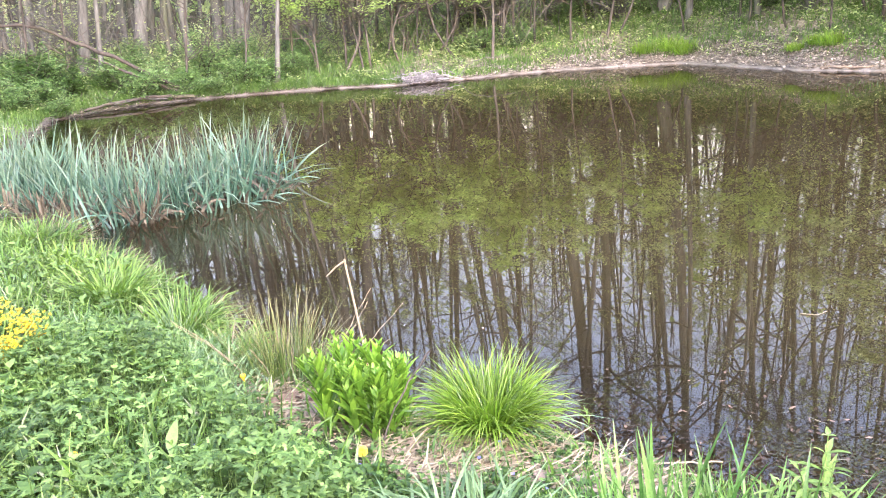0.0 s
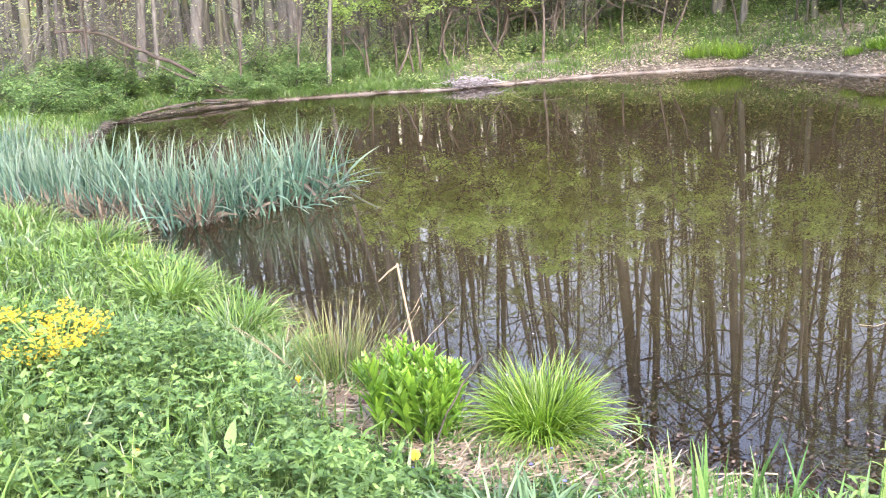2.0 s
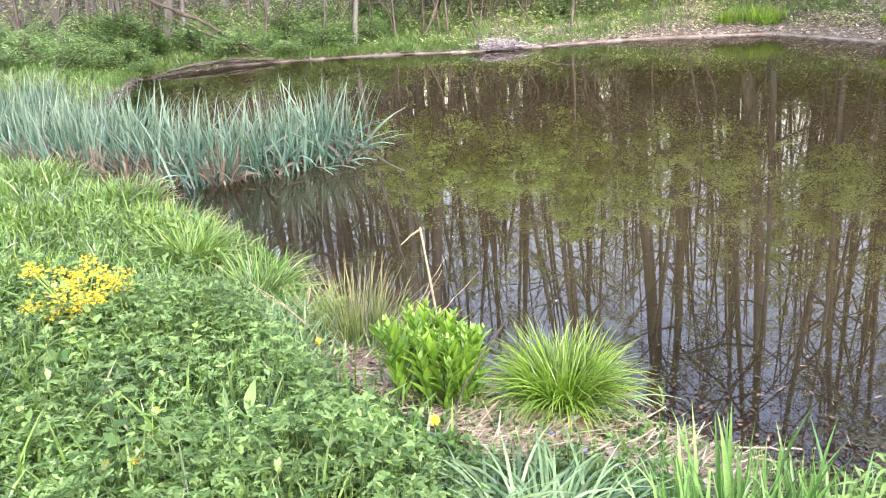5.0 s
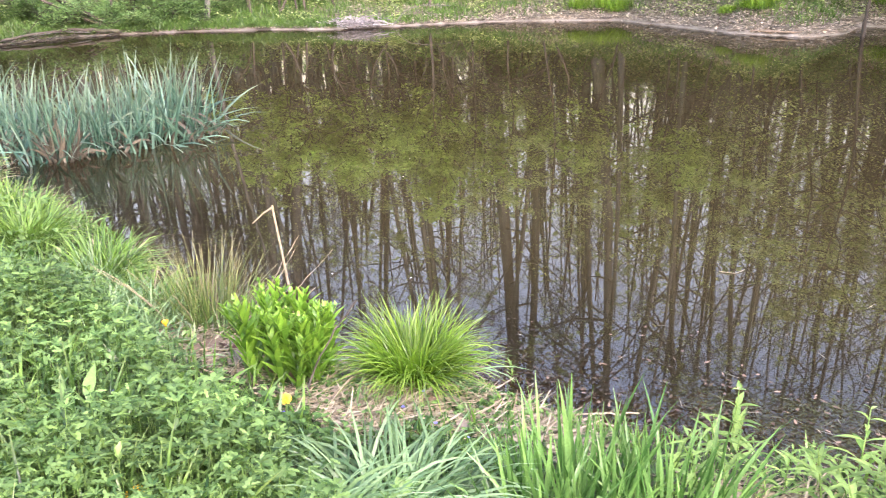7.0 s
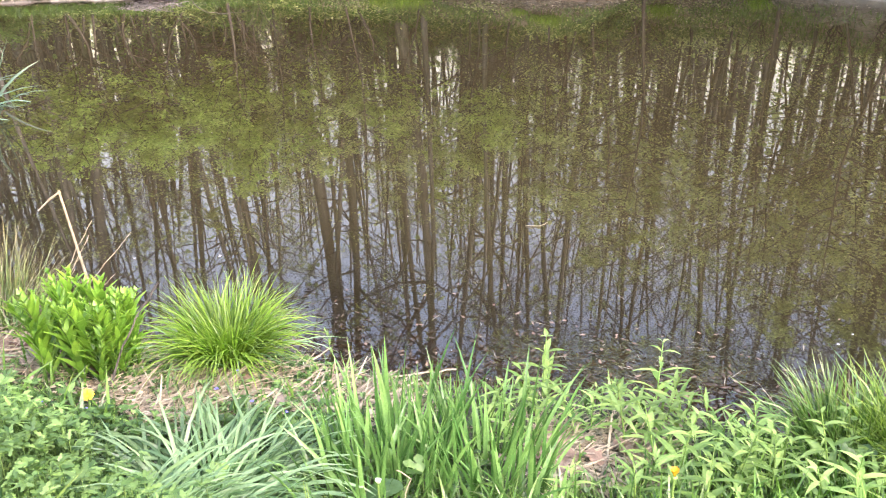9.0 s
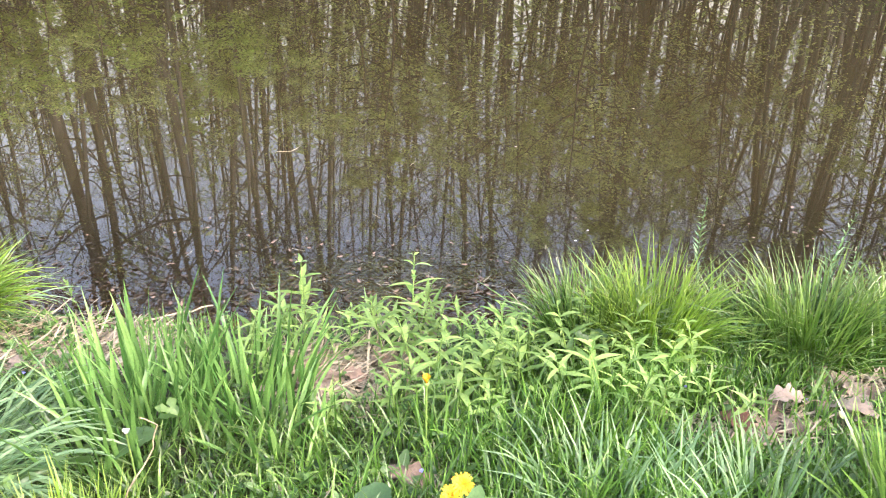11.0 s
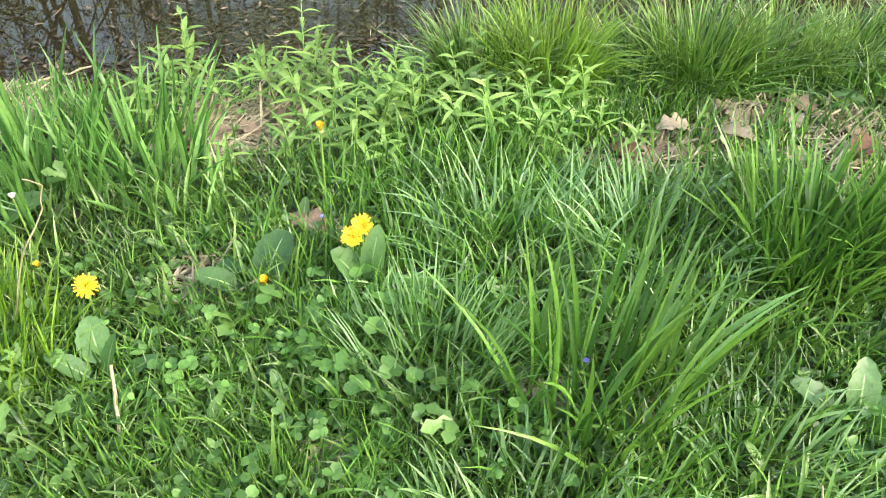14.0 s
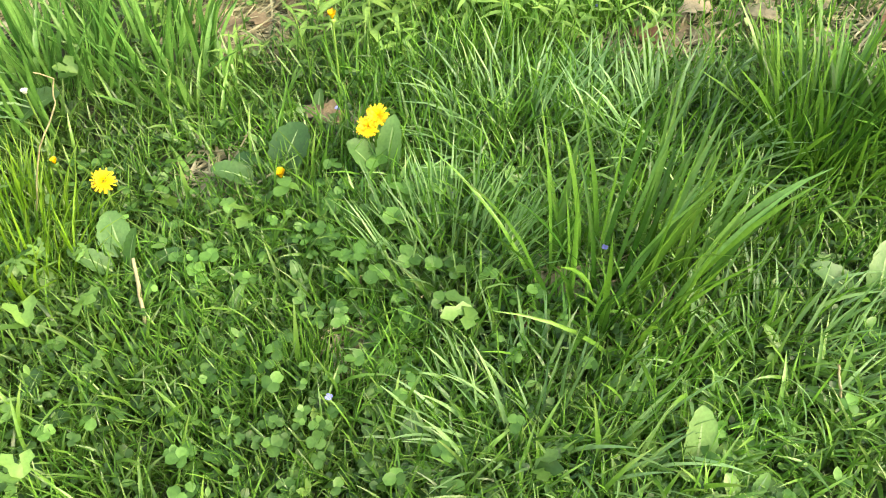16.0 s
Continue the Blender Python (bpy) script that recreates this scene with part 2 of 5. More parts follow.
def thing(name, label, category, group="", at=(0, 0, 0), turn=0.0):
    ob = new(name)
    ob.matrix_basis = pose(*at, 0, 0, turn)
    ob.empty_display_size = 0.1
    return tagged(ob, label, category, group)


def stuff(name, bag, mats, label, category):
    return tagged(new(name, bag.mesh(name, mats)), label, category, kind="stuff")


def arr(x, n):
    return np.broadcast_to(np.asarray(x, float), (n,)).copy()


BLADE = (0.7, 1.0, 0.95, 0.72, 0.06)
STRAP = (0.8, 1.0, 1.0, 0.95, 0.8, 0.5, 0.05)
LANCE = (0.15, 0.8, 1.0, 0.75, 0.4, 0.04)
OVAL = (0.12, 0.7, 1.0, 0.95, 0.65, 0.1)
ROUND = (0.2, 0.9, 1.0, 0.6)
SCRAP = (0.3, 1.0, 0.3)
SHORT = (0.8, 1.0, 0.08)


def ribbons(base, phi, tilt, bend, length, width, prof, fold=0.0, roll=0.0):
    """Blades and leaves: phi is the heading, tilt the angle from upright at the foot, bend what is added to it up to the tip."""
    base = np.atleast_2d(base)
    n, k = len(base), len(prof) - 1
    phi, tilt, bend, length, width, roll = (arr(q, n) for q in (phi, tilt, bend, length, width, roll))
    s = np.linspace(0, 1, k + 1)
    ang = tilt[:, None] + bend[:, None] * s
    mid = (ang[:, 1:] + ang[:, :-1]) / 2
    step = (length / k)[:, None]
    r = np.concatenate([np.zeros((n, 1)), np.cumsum(np.sin(mid) * step, 1)], 1)
    z = np.concatenate([np.zeros((n, 1)), np.cumsum(np.cos(mid) * step, 1)], 1)
    sp, cp = np.sin(phi)[:, None], np.cos(phi)[:, None]
    c = np.stack([r * sp, r * cp, z], 2) + base[:, None, :]
    side = np.stack([cp + 0 * r, -sp + 0 * r, 0 * r], 2)
    nor = np.stack([-np.cos(ang) * sp, -np.cos(ang) * cp, np.sin(ang)], 2)
    cr, sr = np.cos(roll)[:, None, None], np.sin(roll)[:, None, None]
    side, nor = side * cr + nor * sr, nor * cr - side * sr
    half = (width[:, None] * np.asarray(prof) / 2)[:, :, None]
    if fold:
        v = np.stack([c - side * half + nor * half * fold, c, c + side * half + nor * half * fold], 2)
        w = 3
    else:
        v = np.stack([c - side * half, c + side * half], 2)
        w = 2
    one = []
    for i in range(k):
        for j in range(w - 1):
            q = i * w + j
            one.append((q, q + 1, q + w + 1, q + w))
    one = np.array(one)
    f = (one[None] + (np.arange(n) * (k + 1) * w)[:, None, None]).reshape(-1, 4)
    a = np.broadcast_to(s[None, :, None], (n, k + 1, w)).ravel()
    return v.reshape(-1, 3), f, a


def tubes(path, radius, sides=6):
    """Round stems along paths of shape (n, k, 3) with radii (n, k)."""
    path, radius = np.asarray(path, float), np.asarray(radius, float)
    if path.ndim == 2:
        path, radius = path[None], radius[None]
    n, k, _ = path.shape
    t = np.gradient(path, axis=1)
    t /= np.linalg.norm(t, axis=2, keepdims=True) + 1e-12
    whole = path[:, -1] - path[:, 0]
    up = np.abs(whole[:, 2]) > 0.7 * np.linalg.norm(whole, axis=1)
    ref = np.where(up[:, None], np.array([[1.0, 0, 0]]), np.array([[0, 0, 1.0]]))[:, None, :]
    u = np.cross(t, ref)
    u /= np.linalg.norm(u, axis=2, keepdims=True) + 1e-12
    w = np.cross(t, u)
    q = np.linspace(0, 2 * np.pi, sides, endpoint=False)
    ring = np.cos(q)[:, None] * u[:, :, None, :] + np.sin(q)[:, None] * w[:, :, None, :]
    v = path[:, :, None, :] + ring * radius[:, :, None, None]
    one = np.array([(i * sides + j, i * sides + (j + 1) % sides, (i + 1) * sides + (j + 1) % sides, (i + 1) * sides + j)
                    for i in range(k - 1) for j in range(sides)])
    f = (one[None] + (np.arange(n) * k * sides)[:, None, None]).reshape(-1, 4)
    a = np.broadcast_to(np.linspace(0, 1, k)[None, :, None], (n, k, sides)).ravel()
    return v.reshape(-1, 3), f, a


def U(a, b, n=None):
    return rng.uniform(a, b, n)


# the lie of the land: pond outline, anticlockwise from the near bank
POND = np.array([(-4.65, 9.4), (-4.6, 8.2), (-4.35, 6.95), (-3.2, 5.95), (-2.6, 5.55), (-2.2, 5.05), (-1.5, 4.5), (-1.15, 4.05), (-0.92, 3.4),
                 (-0.5, 2.98), (-0.1, 2.72), (0.3, 2.68), (0.42, 2.45), (0.75, 2.22), (1.1, 2.07), (1.32, 1.92), (1.68, 1.62), (1.98, 1.32),
                 (2.5, 1.1), (2.95, 0.95), (3.7, 0.6), (5.2, 0.0), (7.2, -0.7), (9.6, 0.6), (10.6, 4.0), (10.3, 8.0), (9.2, 11.4), (8.4, 13.0),
                 (7.6, 13.3), (6.9, 12.4), (6.2, 12.1), (5.4, 12.8), (4.85, 14.0), (4.3, 15.1)])
POND_FAR = np.array([(3.2, 15.2), (2.3, 15.3), (1.3, 15.1), (0.3, 14.8), (-0.6, 14.55), (-1.6, 14.75), (-2.6, 14.7), (-3.1, 14.62), (-4.0, 14.42),
                     (-4.6, 14.2), (-5.2, 13.5), (-5.6, 12.6), (-5.1, 11.2)])
POND = np.concatenate([POND, POND_FAR])


def shore(x, y):
    """Distance from the waterline: positive on land, negative on the pond."""
    p = np.stack([np.ravel(x), np.ravel(y)], 1).astype(float)
    a, b = POND, np.roll(POND, -1, 0)
    best, inside = np.full(len(p), 1e9), np.zeros(len(p), bool)
    for q, r in zip(a, b):
        d = r - q
        t = np.clip(((p - q) @ d) / (d @ d), 0, 1)
        best = np.minimum(best, np.hypot(*(p - q - t[:, None] * d).T))
        hit = (q[1] > p[:, 1]) != (r[1] > p[:, 1])
        with np.errstate(divide="ignore", invalid="ignore"):
            inside ^= hit & (p[:, 0] < (r[0] - q[0]) * (p[:, 1] - q[1]) / (r[1] - q[1]) + q[0])
    return np.where(inside, -best, best).reshape(np.shape(x))


def wobble(x, y):
    return (0.5 * np.sin(2.1 * x + 1.3 * y) + 0.3 * np.sin(5.3 * y - 3.1 * x + 1) + 0.25 * np.sin(11 * x + 7 * y) + 0.2 * np.sin(17 * y - 9 * x + 2)) / 1.25


def height(x, y):
    x, y = np.asarray(x, float), np.asarray(y, float)
    d = shore(x, y)
    far = np.clip((y - 8) / 3, 0, 1)
    right = np.clip((x - 1.5) / 3.5, 0, 1) * far
    near_bank = 0.02 + 0.12 * (1 - np.exp(-np.maximum(d, 0) / 0.22)) + 0.10 * (1 - np.exp(-np.maximum(d, 0) / 1.2))
    far_bank = 0.03 + (0.42 + 0.45 * right) * (1 - np.exp(-np.maximum(d, 0) / (1.6 - 0.6 * right)))
    land = near_bank * (1 - far) + far_bank * far + wobble(x, y) * np.clip(d, 0, 1) * (0.015 + 0.05 * far)
    land = land + 0.15 * np.clip((x + 1.5) / 4, 0, 1) * far * np.clip(d - 0.8, 0, 5.5)
    bed = -0.012 - 0.75 * (1 - np.exp(np.minimum(d, 0) / 1.6))
    return np.where(d > 0, land, bed)


def lines(lo, hi, dense_lo, dense_hi, fine, grow=1.22, most=60.0):
    out = list(np.arange(dense_lo, dense_hi, fine))
    step, v = fine, out[-1]
    while v < hi:
        step = min(step * grow, most)
        v += step
        out.append(v)
    step, v, low = fine, dense_lo, []
    while v > lo:
        step = min(step * grow, most)
        v -= step
        low.append(v)
    return np.array(low[::-1] + out)


def sheet(xs, ys, zf):
    X, Y = np.meshgrid(xs, ys)
    V = np.stack([X.ravel(), Y.ravel(), zf(X, Y).ravel()], 1)
    i, j = np.meshgrid(np.arange(len(xs) - 1), np.arange(len(ys) - 1))
    q = (j * len(xs) + i).ravel()
    return V, np.stack([q, q + 1, q + 1 + len(xs), q + len(xs)], 1), np.zeros(len(V))


def steps(lo, hi, *runs):
    mid = np.concatenate([np.arange(a, b, c) for a, b, c in runs])
    out = np.array([0.3 * (1.28 ** k - 1) / 0.28 for k in range(1, 60)])
    return np.concatenate([(mid[0] - out[out < mid[0] - lo])[::-1], mid, mid[-1] + out[out < hi - mid[-1]]])


bag = Bag().put(sheet(steps(-420, 420, (-11, -4, 0.16), (-4, 4, 0.06), (4, 11, 0.16)), steps(-420, 420, (-4, -0.6, 0.2), (-0.6, 5.5, 0.06), (5.5, 17.5, 0.12)), height))
ground = tagged(new("ground", bag.mesh("ground", GROUND)), "uneven muddy ground with leaf litter round the pond", "ground", kind="structure")
co = np.concatenate(bag.v)
ground.data.attributes.new("shore", "FLOAT", "POINT").data.foreach_set("value", (shore(co[:, 0], co[:, 1]) + 0.3 * np.clip((7 - co[:, 1]) / 2, 0, 1) * (co[:, 0] < 4) + 0.3 * np.clip((-4.3 - co[:, 0]) / 0.5, 0, 1) + 0.17 * np.clip(-0.8 - co[:, 0], 0, 1) * (co[:, 1] > 8)).astype(np.float32))
leafy = np.clip((np.hypot(co[:, 0], co[:, 1]) - 11) / 3, 0, 0.85) * np.clip((co[:, 1] - 2) / 6, 0, 1) * np.clip(shore(co[:, 0], co[:, 1]) / 0.8, 0, 1)
ground.data.attributes.new("wood_floor", "FLOAT", "POINT").data.foreach_set("value", leafy.astype(np.float32))

bag = Bag().put(sheet(lines(-9, 12, -2.5, 3.5, 0.07, 1.25, 0.5), lines(-2, 17, 0.5, 5, 0.07, 1.25, 0.5), lambda x, y: 0 * x))
water = tagged(new("water", bag.mesh("water", WATER)), "still murky brown pond water reflecting the wood", "water", kind="structure")
co = np.concatenate(bag.v)
deep = np.clip(-shore(co[:, 0], co[:, 1]), 0, 9)
water.data.attributes.new("murk", "FLOAT", "POINT").data.foreach_set("value", (1 - np.exp(-(deep / 0.9) ** 1.5)).astype(np.float32))


def on_ground(x, y, sink=0.0):
    return np.stack([np.ravel(x), np.ravel(y), np.ravel(height(x, y)) - sink], 1)


def scatter(n, x0, x1, y0, y1, lo=0.0, hi=99.0, keep=None):
    """Random places on land between lo and hi metres from the waterline."""
    out = np.zeros((0, 2))
    for _ in range(12):
        p = np.stack([U(x0, x1, 2 * n), U(y0, y1, 2 * n)], 1)
        p += rng.normal(0, 1, p.shape) * [0.1 * (x1 - x0), 0.1 * (y1 - y0)]
        d = shore(p[:, 0], p[:, 1])
        ok = (d > lo) & (d < hi)
        if keep is not None:
            ok &= keep(p[:, 0], p[:, 1]) > U(0, 1, len(p))
        out = np.concatenate([out, p[ok]])
        if len(out) >= n:
            break
    return on_ground(out[:n, 0], out[:n, 1], 0.005)


patchy = lambda x, y: np.clip(0.5 + 0.9 * np.sin(1.3 * x + 0.7 * y) * np.sin(0.9 * y - 1.1 * x + 1) + 0.35 * np.sin(4 * x + 3 * y), 0, 1)


# woodland
def tree(name, tall, girth, limbs, leaf_count, label, bark=BARK, low=0.35, leaf=WOOD_LEAF, leaf_size=0.052, seg=11, spread_out=1.0):
    """A forest tree: tapered, slightly crooked trunk with limbs and twigs, and a loose crown of leaves."""
    ob = thing(name, label, "tree", "trees of the wood")
    s = np.linspace(0, 1, seg)
    ph, am = U(0, 6.3, 2), U(0.12, 0.42, 2) * max(tall, 10) / 14
    cx = am[0] * (np.sin(3.5 * s + ph[0]) - np.sin(ph[0]) + 0.3 * np.sin(11 * s + ph[1]) - 0.3 * np.sin(ph[1]))
    cy = am[1] * np.sin(3.1 * s + ph[1]) - am[1] * np.sin(ph[1])
    spine = np.stack([cx, cy, s * tall - 0.15], 1)
    rad = girth * ((1 - s) ** 0.8 * 0.93 + 0.05) * (1 + 0.3 * np.exp(-s * tall / 0.25))
    bag = Bag().put(tubes(spine, rad, 9))
    twigs = []
    at = np.sort(U(low, 0.97, limbs))
    k = 8
    for a in at:
        foot = np.array([np.interp(a, s, spine[:, c]) for c in range(3)])
        phi, reach = U(0, 6.28), tall * U(0.12, 0.3) * (1.25 - a) * spread_out
        q = np.linspace(0, 1, k)
        rise = U(-0.1, 0.9 / spread_out ** 2)
        limb = foot + np.stack([reach * q * np.sin(phi + 0.5 * q * U(-1, 1)), reach * q * np.cos(phi + 0.4 * q), reach * (rise * q + 0.5 * q ** 2)], 1)
        limb[1:] += np.cumsum(rng.normal(0, 0.03 * reach, (k - 1, 3)), 0)
        r0 = max(np.interp(a, s, rad) * U(0.3, 0.5), 0.012)
        bag.put(tubes(limb, r0 * (1 - 0.85 * q), 5))
        m = int(U(5, 9))
        b = rng.integers(2, k, m)
        f2 = limb[b]
        d = rng.normal(0, 1, (m, 3)) * [1, 1, 0.6] + [0, 0, 0.5]
        d /= np.linalg.norm(d, axis=1)[:, None]
        ln = reach * U(0.25, 0.6, m)
        q4 = np.linspace(0, 1, 4)
        tw = f2[:, None] + d[:, None] * (ln[:, None] * q4)[:, :, None] + np.stack([0 * q4, 0 * q4, 0.25 * q4 ** 2], 1)[None] * ln[:, None, None]
        tw[:, 1:] += rng.normal(0, 0.09, (m, 3, 3)) * ln[:, None, None]
        bag.put(tubes(tw, np.outer(r0 * U(0.2, 0.35, m), 1 - 0.75 * q4), 3))
        twigs.append(tw)
    part("trunk", bag, bark, ob)
    if leaf_count:
        twigs = np.concatenate([twigs[i] for i in rng.permutation(len(twigs))[:max(4, int(0.55 * len(twigs)))]])
        pick = twigs[rng.permutation(len(twigs))[:max(6, int(0.4 * len(twigs)))]]
        i, u = rng.integers(0, len(pick), leaf_count), U(0.15, 1.25, leaf_count)
        p = pick[i, 0] + (pick[i, -1] - pick[i, 0]) * u[:, None] + rng.normal(0, 1, (leaf_count, 3)) * [0.1, 0.1, 0.03]
        bag = Bag().put(ribbons(p, U(0, 6.3, leaf_count), U(1.0, 1.9, leaf_count), U(-0.2, 0.5, leaf_count), leaf_size * U(0.7, 1.4, leaf_count), leaf_size * 0.72, SCRAP, 0, U(-0.5, 0.5, leaf_count)))
        part("crown", bag, leaf, ob)
    return ob


def shrub(name, tall, wide, leaves, label, leaf=SHRUB_LEAF, leaf_size=0.042, category="shrub", stems=9, bare=0.2):
    """Several stems from one foot, with leaves in clumps and gaps."""
    ob = thing(name, label, category, "undergrowth of the wood")
    k = 6
    q = np.linspace(0, 1, k)
    phi = U(0, 6.28, stems)
    reach, up = wide * U(0.2, 1.0, stems), tall * U(0.6, 1.0, stems)
    pth = np.stack([np.outer(reach * np.sin(phi), q ** 1.3), np.outer(reach * np.cos(phi), q ** 1.3), np.outer(up, q) - 0.05], 2)
    pth[:, 1:] += rng.normal(0, 0.04 * tall, (stems, k - 1, 3)) * [1, 1, 0.4]
    bag = Bag().put(tubes(pth, np.outer(0.012 * tall ** 0.7 * U(0.7, 1.3, stems), 1 - 0.8 * q), 5))
    m = stems * 9
    w, b = rng.integers(0, stems, m), U(bare, 1, m)
    foot = np.stack([[np.interp(bb, q, pth[i, :, c]) for c in range(3)] for i, bb in zip(w, b)])
    d = rng.normal(0, 1, (m, 3)) * [1, 1, 0.5] + [0, 0, 0.25]
    d /= np.linalg.norm(d, axis=1)[:, None]
    q3 = np.linspace(0, 1, 3)
    ln = wide * U(0.25, 0.6, m)
    tw = foot[:, None] + d[:, None] * (ln[:, None] * q3)[:, :, None]
    bag.put(tubes(tw, np.outer(0.004 * tall ** 0.5 * np.ones(m), 1 - 0.7 * q3), 3))
    part("branchwork", bag, BARK if stems > 12 else DARK_BARK, ob)
    i, u = rng.integers(0, m, leaves), U(0.2, 1.1, leaves)
    p = foot[i] + d[i] * (ln[i] * u)[:, None] + rng.normal(0, 0.05 * wide, (leaves, 3))
    p[:, 2] = np.maximum(p[:, 2], 0.03)
    bag = Bag().put(ribbons(p, U(0, 6.3, leaves), U(0.9, 2.0, leaves), U(0, 0.5, leaves), leaf_size * U(0.7, 1.5, leaves), leaf_size * 0.66, (0.2, 1.0, 0.12), 0, U(-0.5, 0.5, leaves)))
    part("foliage", bag, leaf, ob)
    return ob


def polar(az, dist):
    return dist * math.sin(radians(az)), dist * math.cos(radians(az))


def stand(ob, x, y, turn=0.0, lean=0.0, toward=0.0, size=1.0, copy=True):
    """A copy of a thing on the ground at x, y; lean in degrees toward a heading."""
    m = pose(x, y, float(height(x, y)) - 0.02) @ Matrix.Rotation(radians(lean), 4, Vector((math.cos(radians(toward)), -math.sin(radians(toward)), 0))) @ pose(0, 0, 0, 0, 0, turn)
    if not copy:
        ob.matrix_basis = m
        return ob
    c = copy_thing(ob, m)
    c.scale = (size, size, size)
    return c


THICK = [tree("forest_tree", U(13, 16), 0.088, 22, 300, "tall stout grey-brown forest tree with bare limbs", low=0.3) for _ in range(2)]
TREES = [tree("forest_tree", U(13, 17), 0.066, 26, 420, "tall grey-brown forest tree with thin bare limbs", low=0.26) for _ in range(4)]
TREES += [tree("forest_tree", U(10, 13), 0.046, 26, 900, "slim grey forest tree with sparse spring leaves", low=0.2) for _ in range(3)]
POLES = [tree("young_tree", U(6, 8.5), 0.03, 26, 900, "thin crooked young tree with sparse spring leaves", DARK_BARK, 0.12) for _ in range(3)]
LIGHT = [tree("leafy_sapling", U(4.4, 5.8), 0.03, 30, 2600, "dark-stemmed sapling with a fresh green crown", DARK_BARK, 0.17, leaf_size=0.055, spread_out=1.7) for _ in range(2)]
BRIGHT = [tree("leafy_sapling", U(2.7, 3.3), 0.024, 24, 2500, "small sapling with a bright green leafy crown", DARK_BARK, 0.26, leaf=BRIGHT_LEAF, leaf_size=0.056, spread_out=1.6) for _ in range(2)]
SHRUBS = [shrub("shrub", 0.6, 0.6, 2000, "low leafy green shrub at the wood's edge"), shrub("shrub", 0.45, 0.7, 2000, "spreading green shrub under the trees"),
          shrub("shrub", 1.3, 0.7, 1300, "thin upright shrub with small leaves", bare=0.3)]
THICKET = shrub("thicket", 1.2, 1.0, 450, "tangle of bare grey twigs with few leaves", leaf=WOOD_LEAF, stems=22, leaf_size=0.05)
DARK_BUSH = shrub("shrub", 0.7, 0.55, 2600, "dense dark green bush on the bank", leaf=DARK_COVER, leaf_size=0.05)
stand(DARK_BUSH, -6.05, 13.75, copy=False)
for x, y, size in [(-5.75, 14.0, 0.8), (-6.4, 13.9, 1.0), (-5.2, 14.5, 0.6)]:
    stand(DARK_BUSH, x, y, 120 * x, size=size)
HOMES = {}

# trees that stand singly at the far shore: heading, distance, thickness, lean
for az, dist, size, lean in [(-27.5, 16.2, 1.0, -9), (-24.0, 18.0, 0.8, -6), (-23.2, 20.5, 1.1, -3), (-21.3, 16.8, 1.0, -6), (-19.8, 19.5, 0.9, 0), (-18.0, 20.0, 1.5, -5),
                             (-17.2, 22.0, 1.0, -4), (-13.2, 18.5, 1.0, -3), (-12.4, 19.5, 1.2, 2), (-11.6, 18.5, 1.1, -2), (-9.9, 15.2, 0.62, -6), (-8.4, 18.5, 1.0, -2),
                             (-7.4, 17.5, 1.2, 0), (-4.6, 17.8, 1.5, 0), (8.0, 18.5, 1.7, 0), (10.6, 20.0, 1.4, 1), (11.2, 18.0, 0.9, 3), (14.6, 17.5, 1.3, 1), (21.5, 18.0, 1.0, 3), (23.0, 19.0, 0.6, 4)]:
    base = THICK[int(U(0, 2))] if size > 0.9 else TREES[int(U(0, 4))]
    stand(base, *polar(az, dist), U(0, 360), abs(lean), 90 + az if lean > 0 else az - 90, size)
for az, dist, size, lean in [(-15.6, 15.4, 0.75, -5), (-12.0, 15.3, 0.6, -6), (-8.7, 16.0, 0.8, -5), (-2.2, 16.4, 0.9, -4), (15.6, 17.8, 1.0, 6), (20.0, 18.5, 0.9, 5), (-29.5, 15.0, 0.9, -10)]:
    stand(POLES[int(U(0, 3))], *polar(az, dist), U(0, 360), abs(lean), 90 + az if lean > 0 else az - 90, size)
for az, dist, size, lean in [(-7.2, 15.5, 0.85, 8), (-5.6, 15.9, 0.95, 4), (-4.3, 15.6, 0.85, 12), (-3.0, 16.2, 0.95, -6), (-0.8, 16.4, 0.95, 5), (1.2, 16.6, 0.9, -5), (3.0, 16.8, 0.95, 4), (5.4, 17.2, 1.0, 0)]:
    stand(BRIGHT[int(U(0, 2))], *polar(az, dist), U(0, 360), abs(lean), 90 + az if lean > 0 else az - 90, size)


def row_of(kind, count, az0, az1, d0, d1, s0, s1, lean=2.5, toward=None, clear=0.7, gap=0.5):
    done = 0
    for _ in range(count * 14):
        az, dist = U(az0, az1), math.sqrt(U(d0 * d0, d1 * d1))
        x, y = polar(az, dist)
        if float(shore(x, y)) < clear:
            continue
        if any((x - a) ** 2 + (y - b) ** 2 < gap * gap for a, b in HOMES.setdefault(gap, [])):
            continue
        HOMES[gap].append((x, y))
        stand(kind[int(U(0, len(kind)))], x, y, U(0, 360), abs(rng.normal(lean, 1.2)), U(0, 360) if toward is None else az + toward, U(s0, s1))
        done += 1
        if done == count:
            return


row_of(THICK + TREES * 3, 74, -48, 16, 18, 30, 0.55, 1.15, lean=4, toward=-80, gap=0.7)
row_of(THICK[:1] + TREES * 2, 78, 16, 84, 11.5, 28, 0.7, 1.2, lean=1.5, toward=90, clear=0.8, gap=0.8)
row_of(TREES, 12, 24, 56, 19, 31, 0.6, 1.0, lean=2, gap=0.7)
row_of(TREES, 8, 84, 312, 16, 34, 0.8, 1.3, gap=2.0)
row_of(POLES, 46, -42, 84, 12, 26, 0.7, 1.3, lean=4, clear=0.6)
row_of(LIGHT, 13, 27, 50, 12.5, 17.5, 0.7, 1.15, lean=4, clear=0.7, gap=0.9)
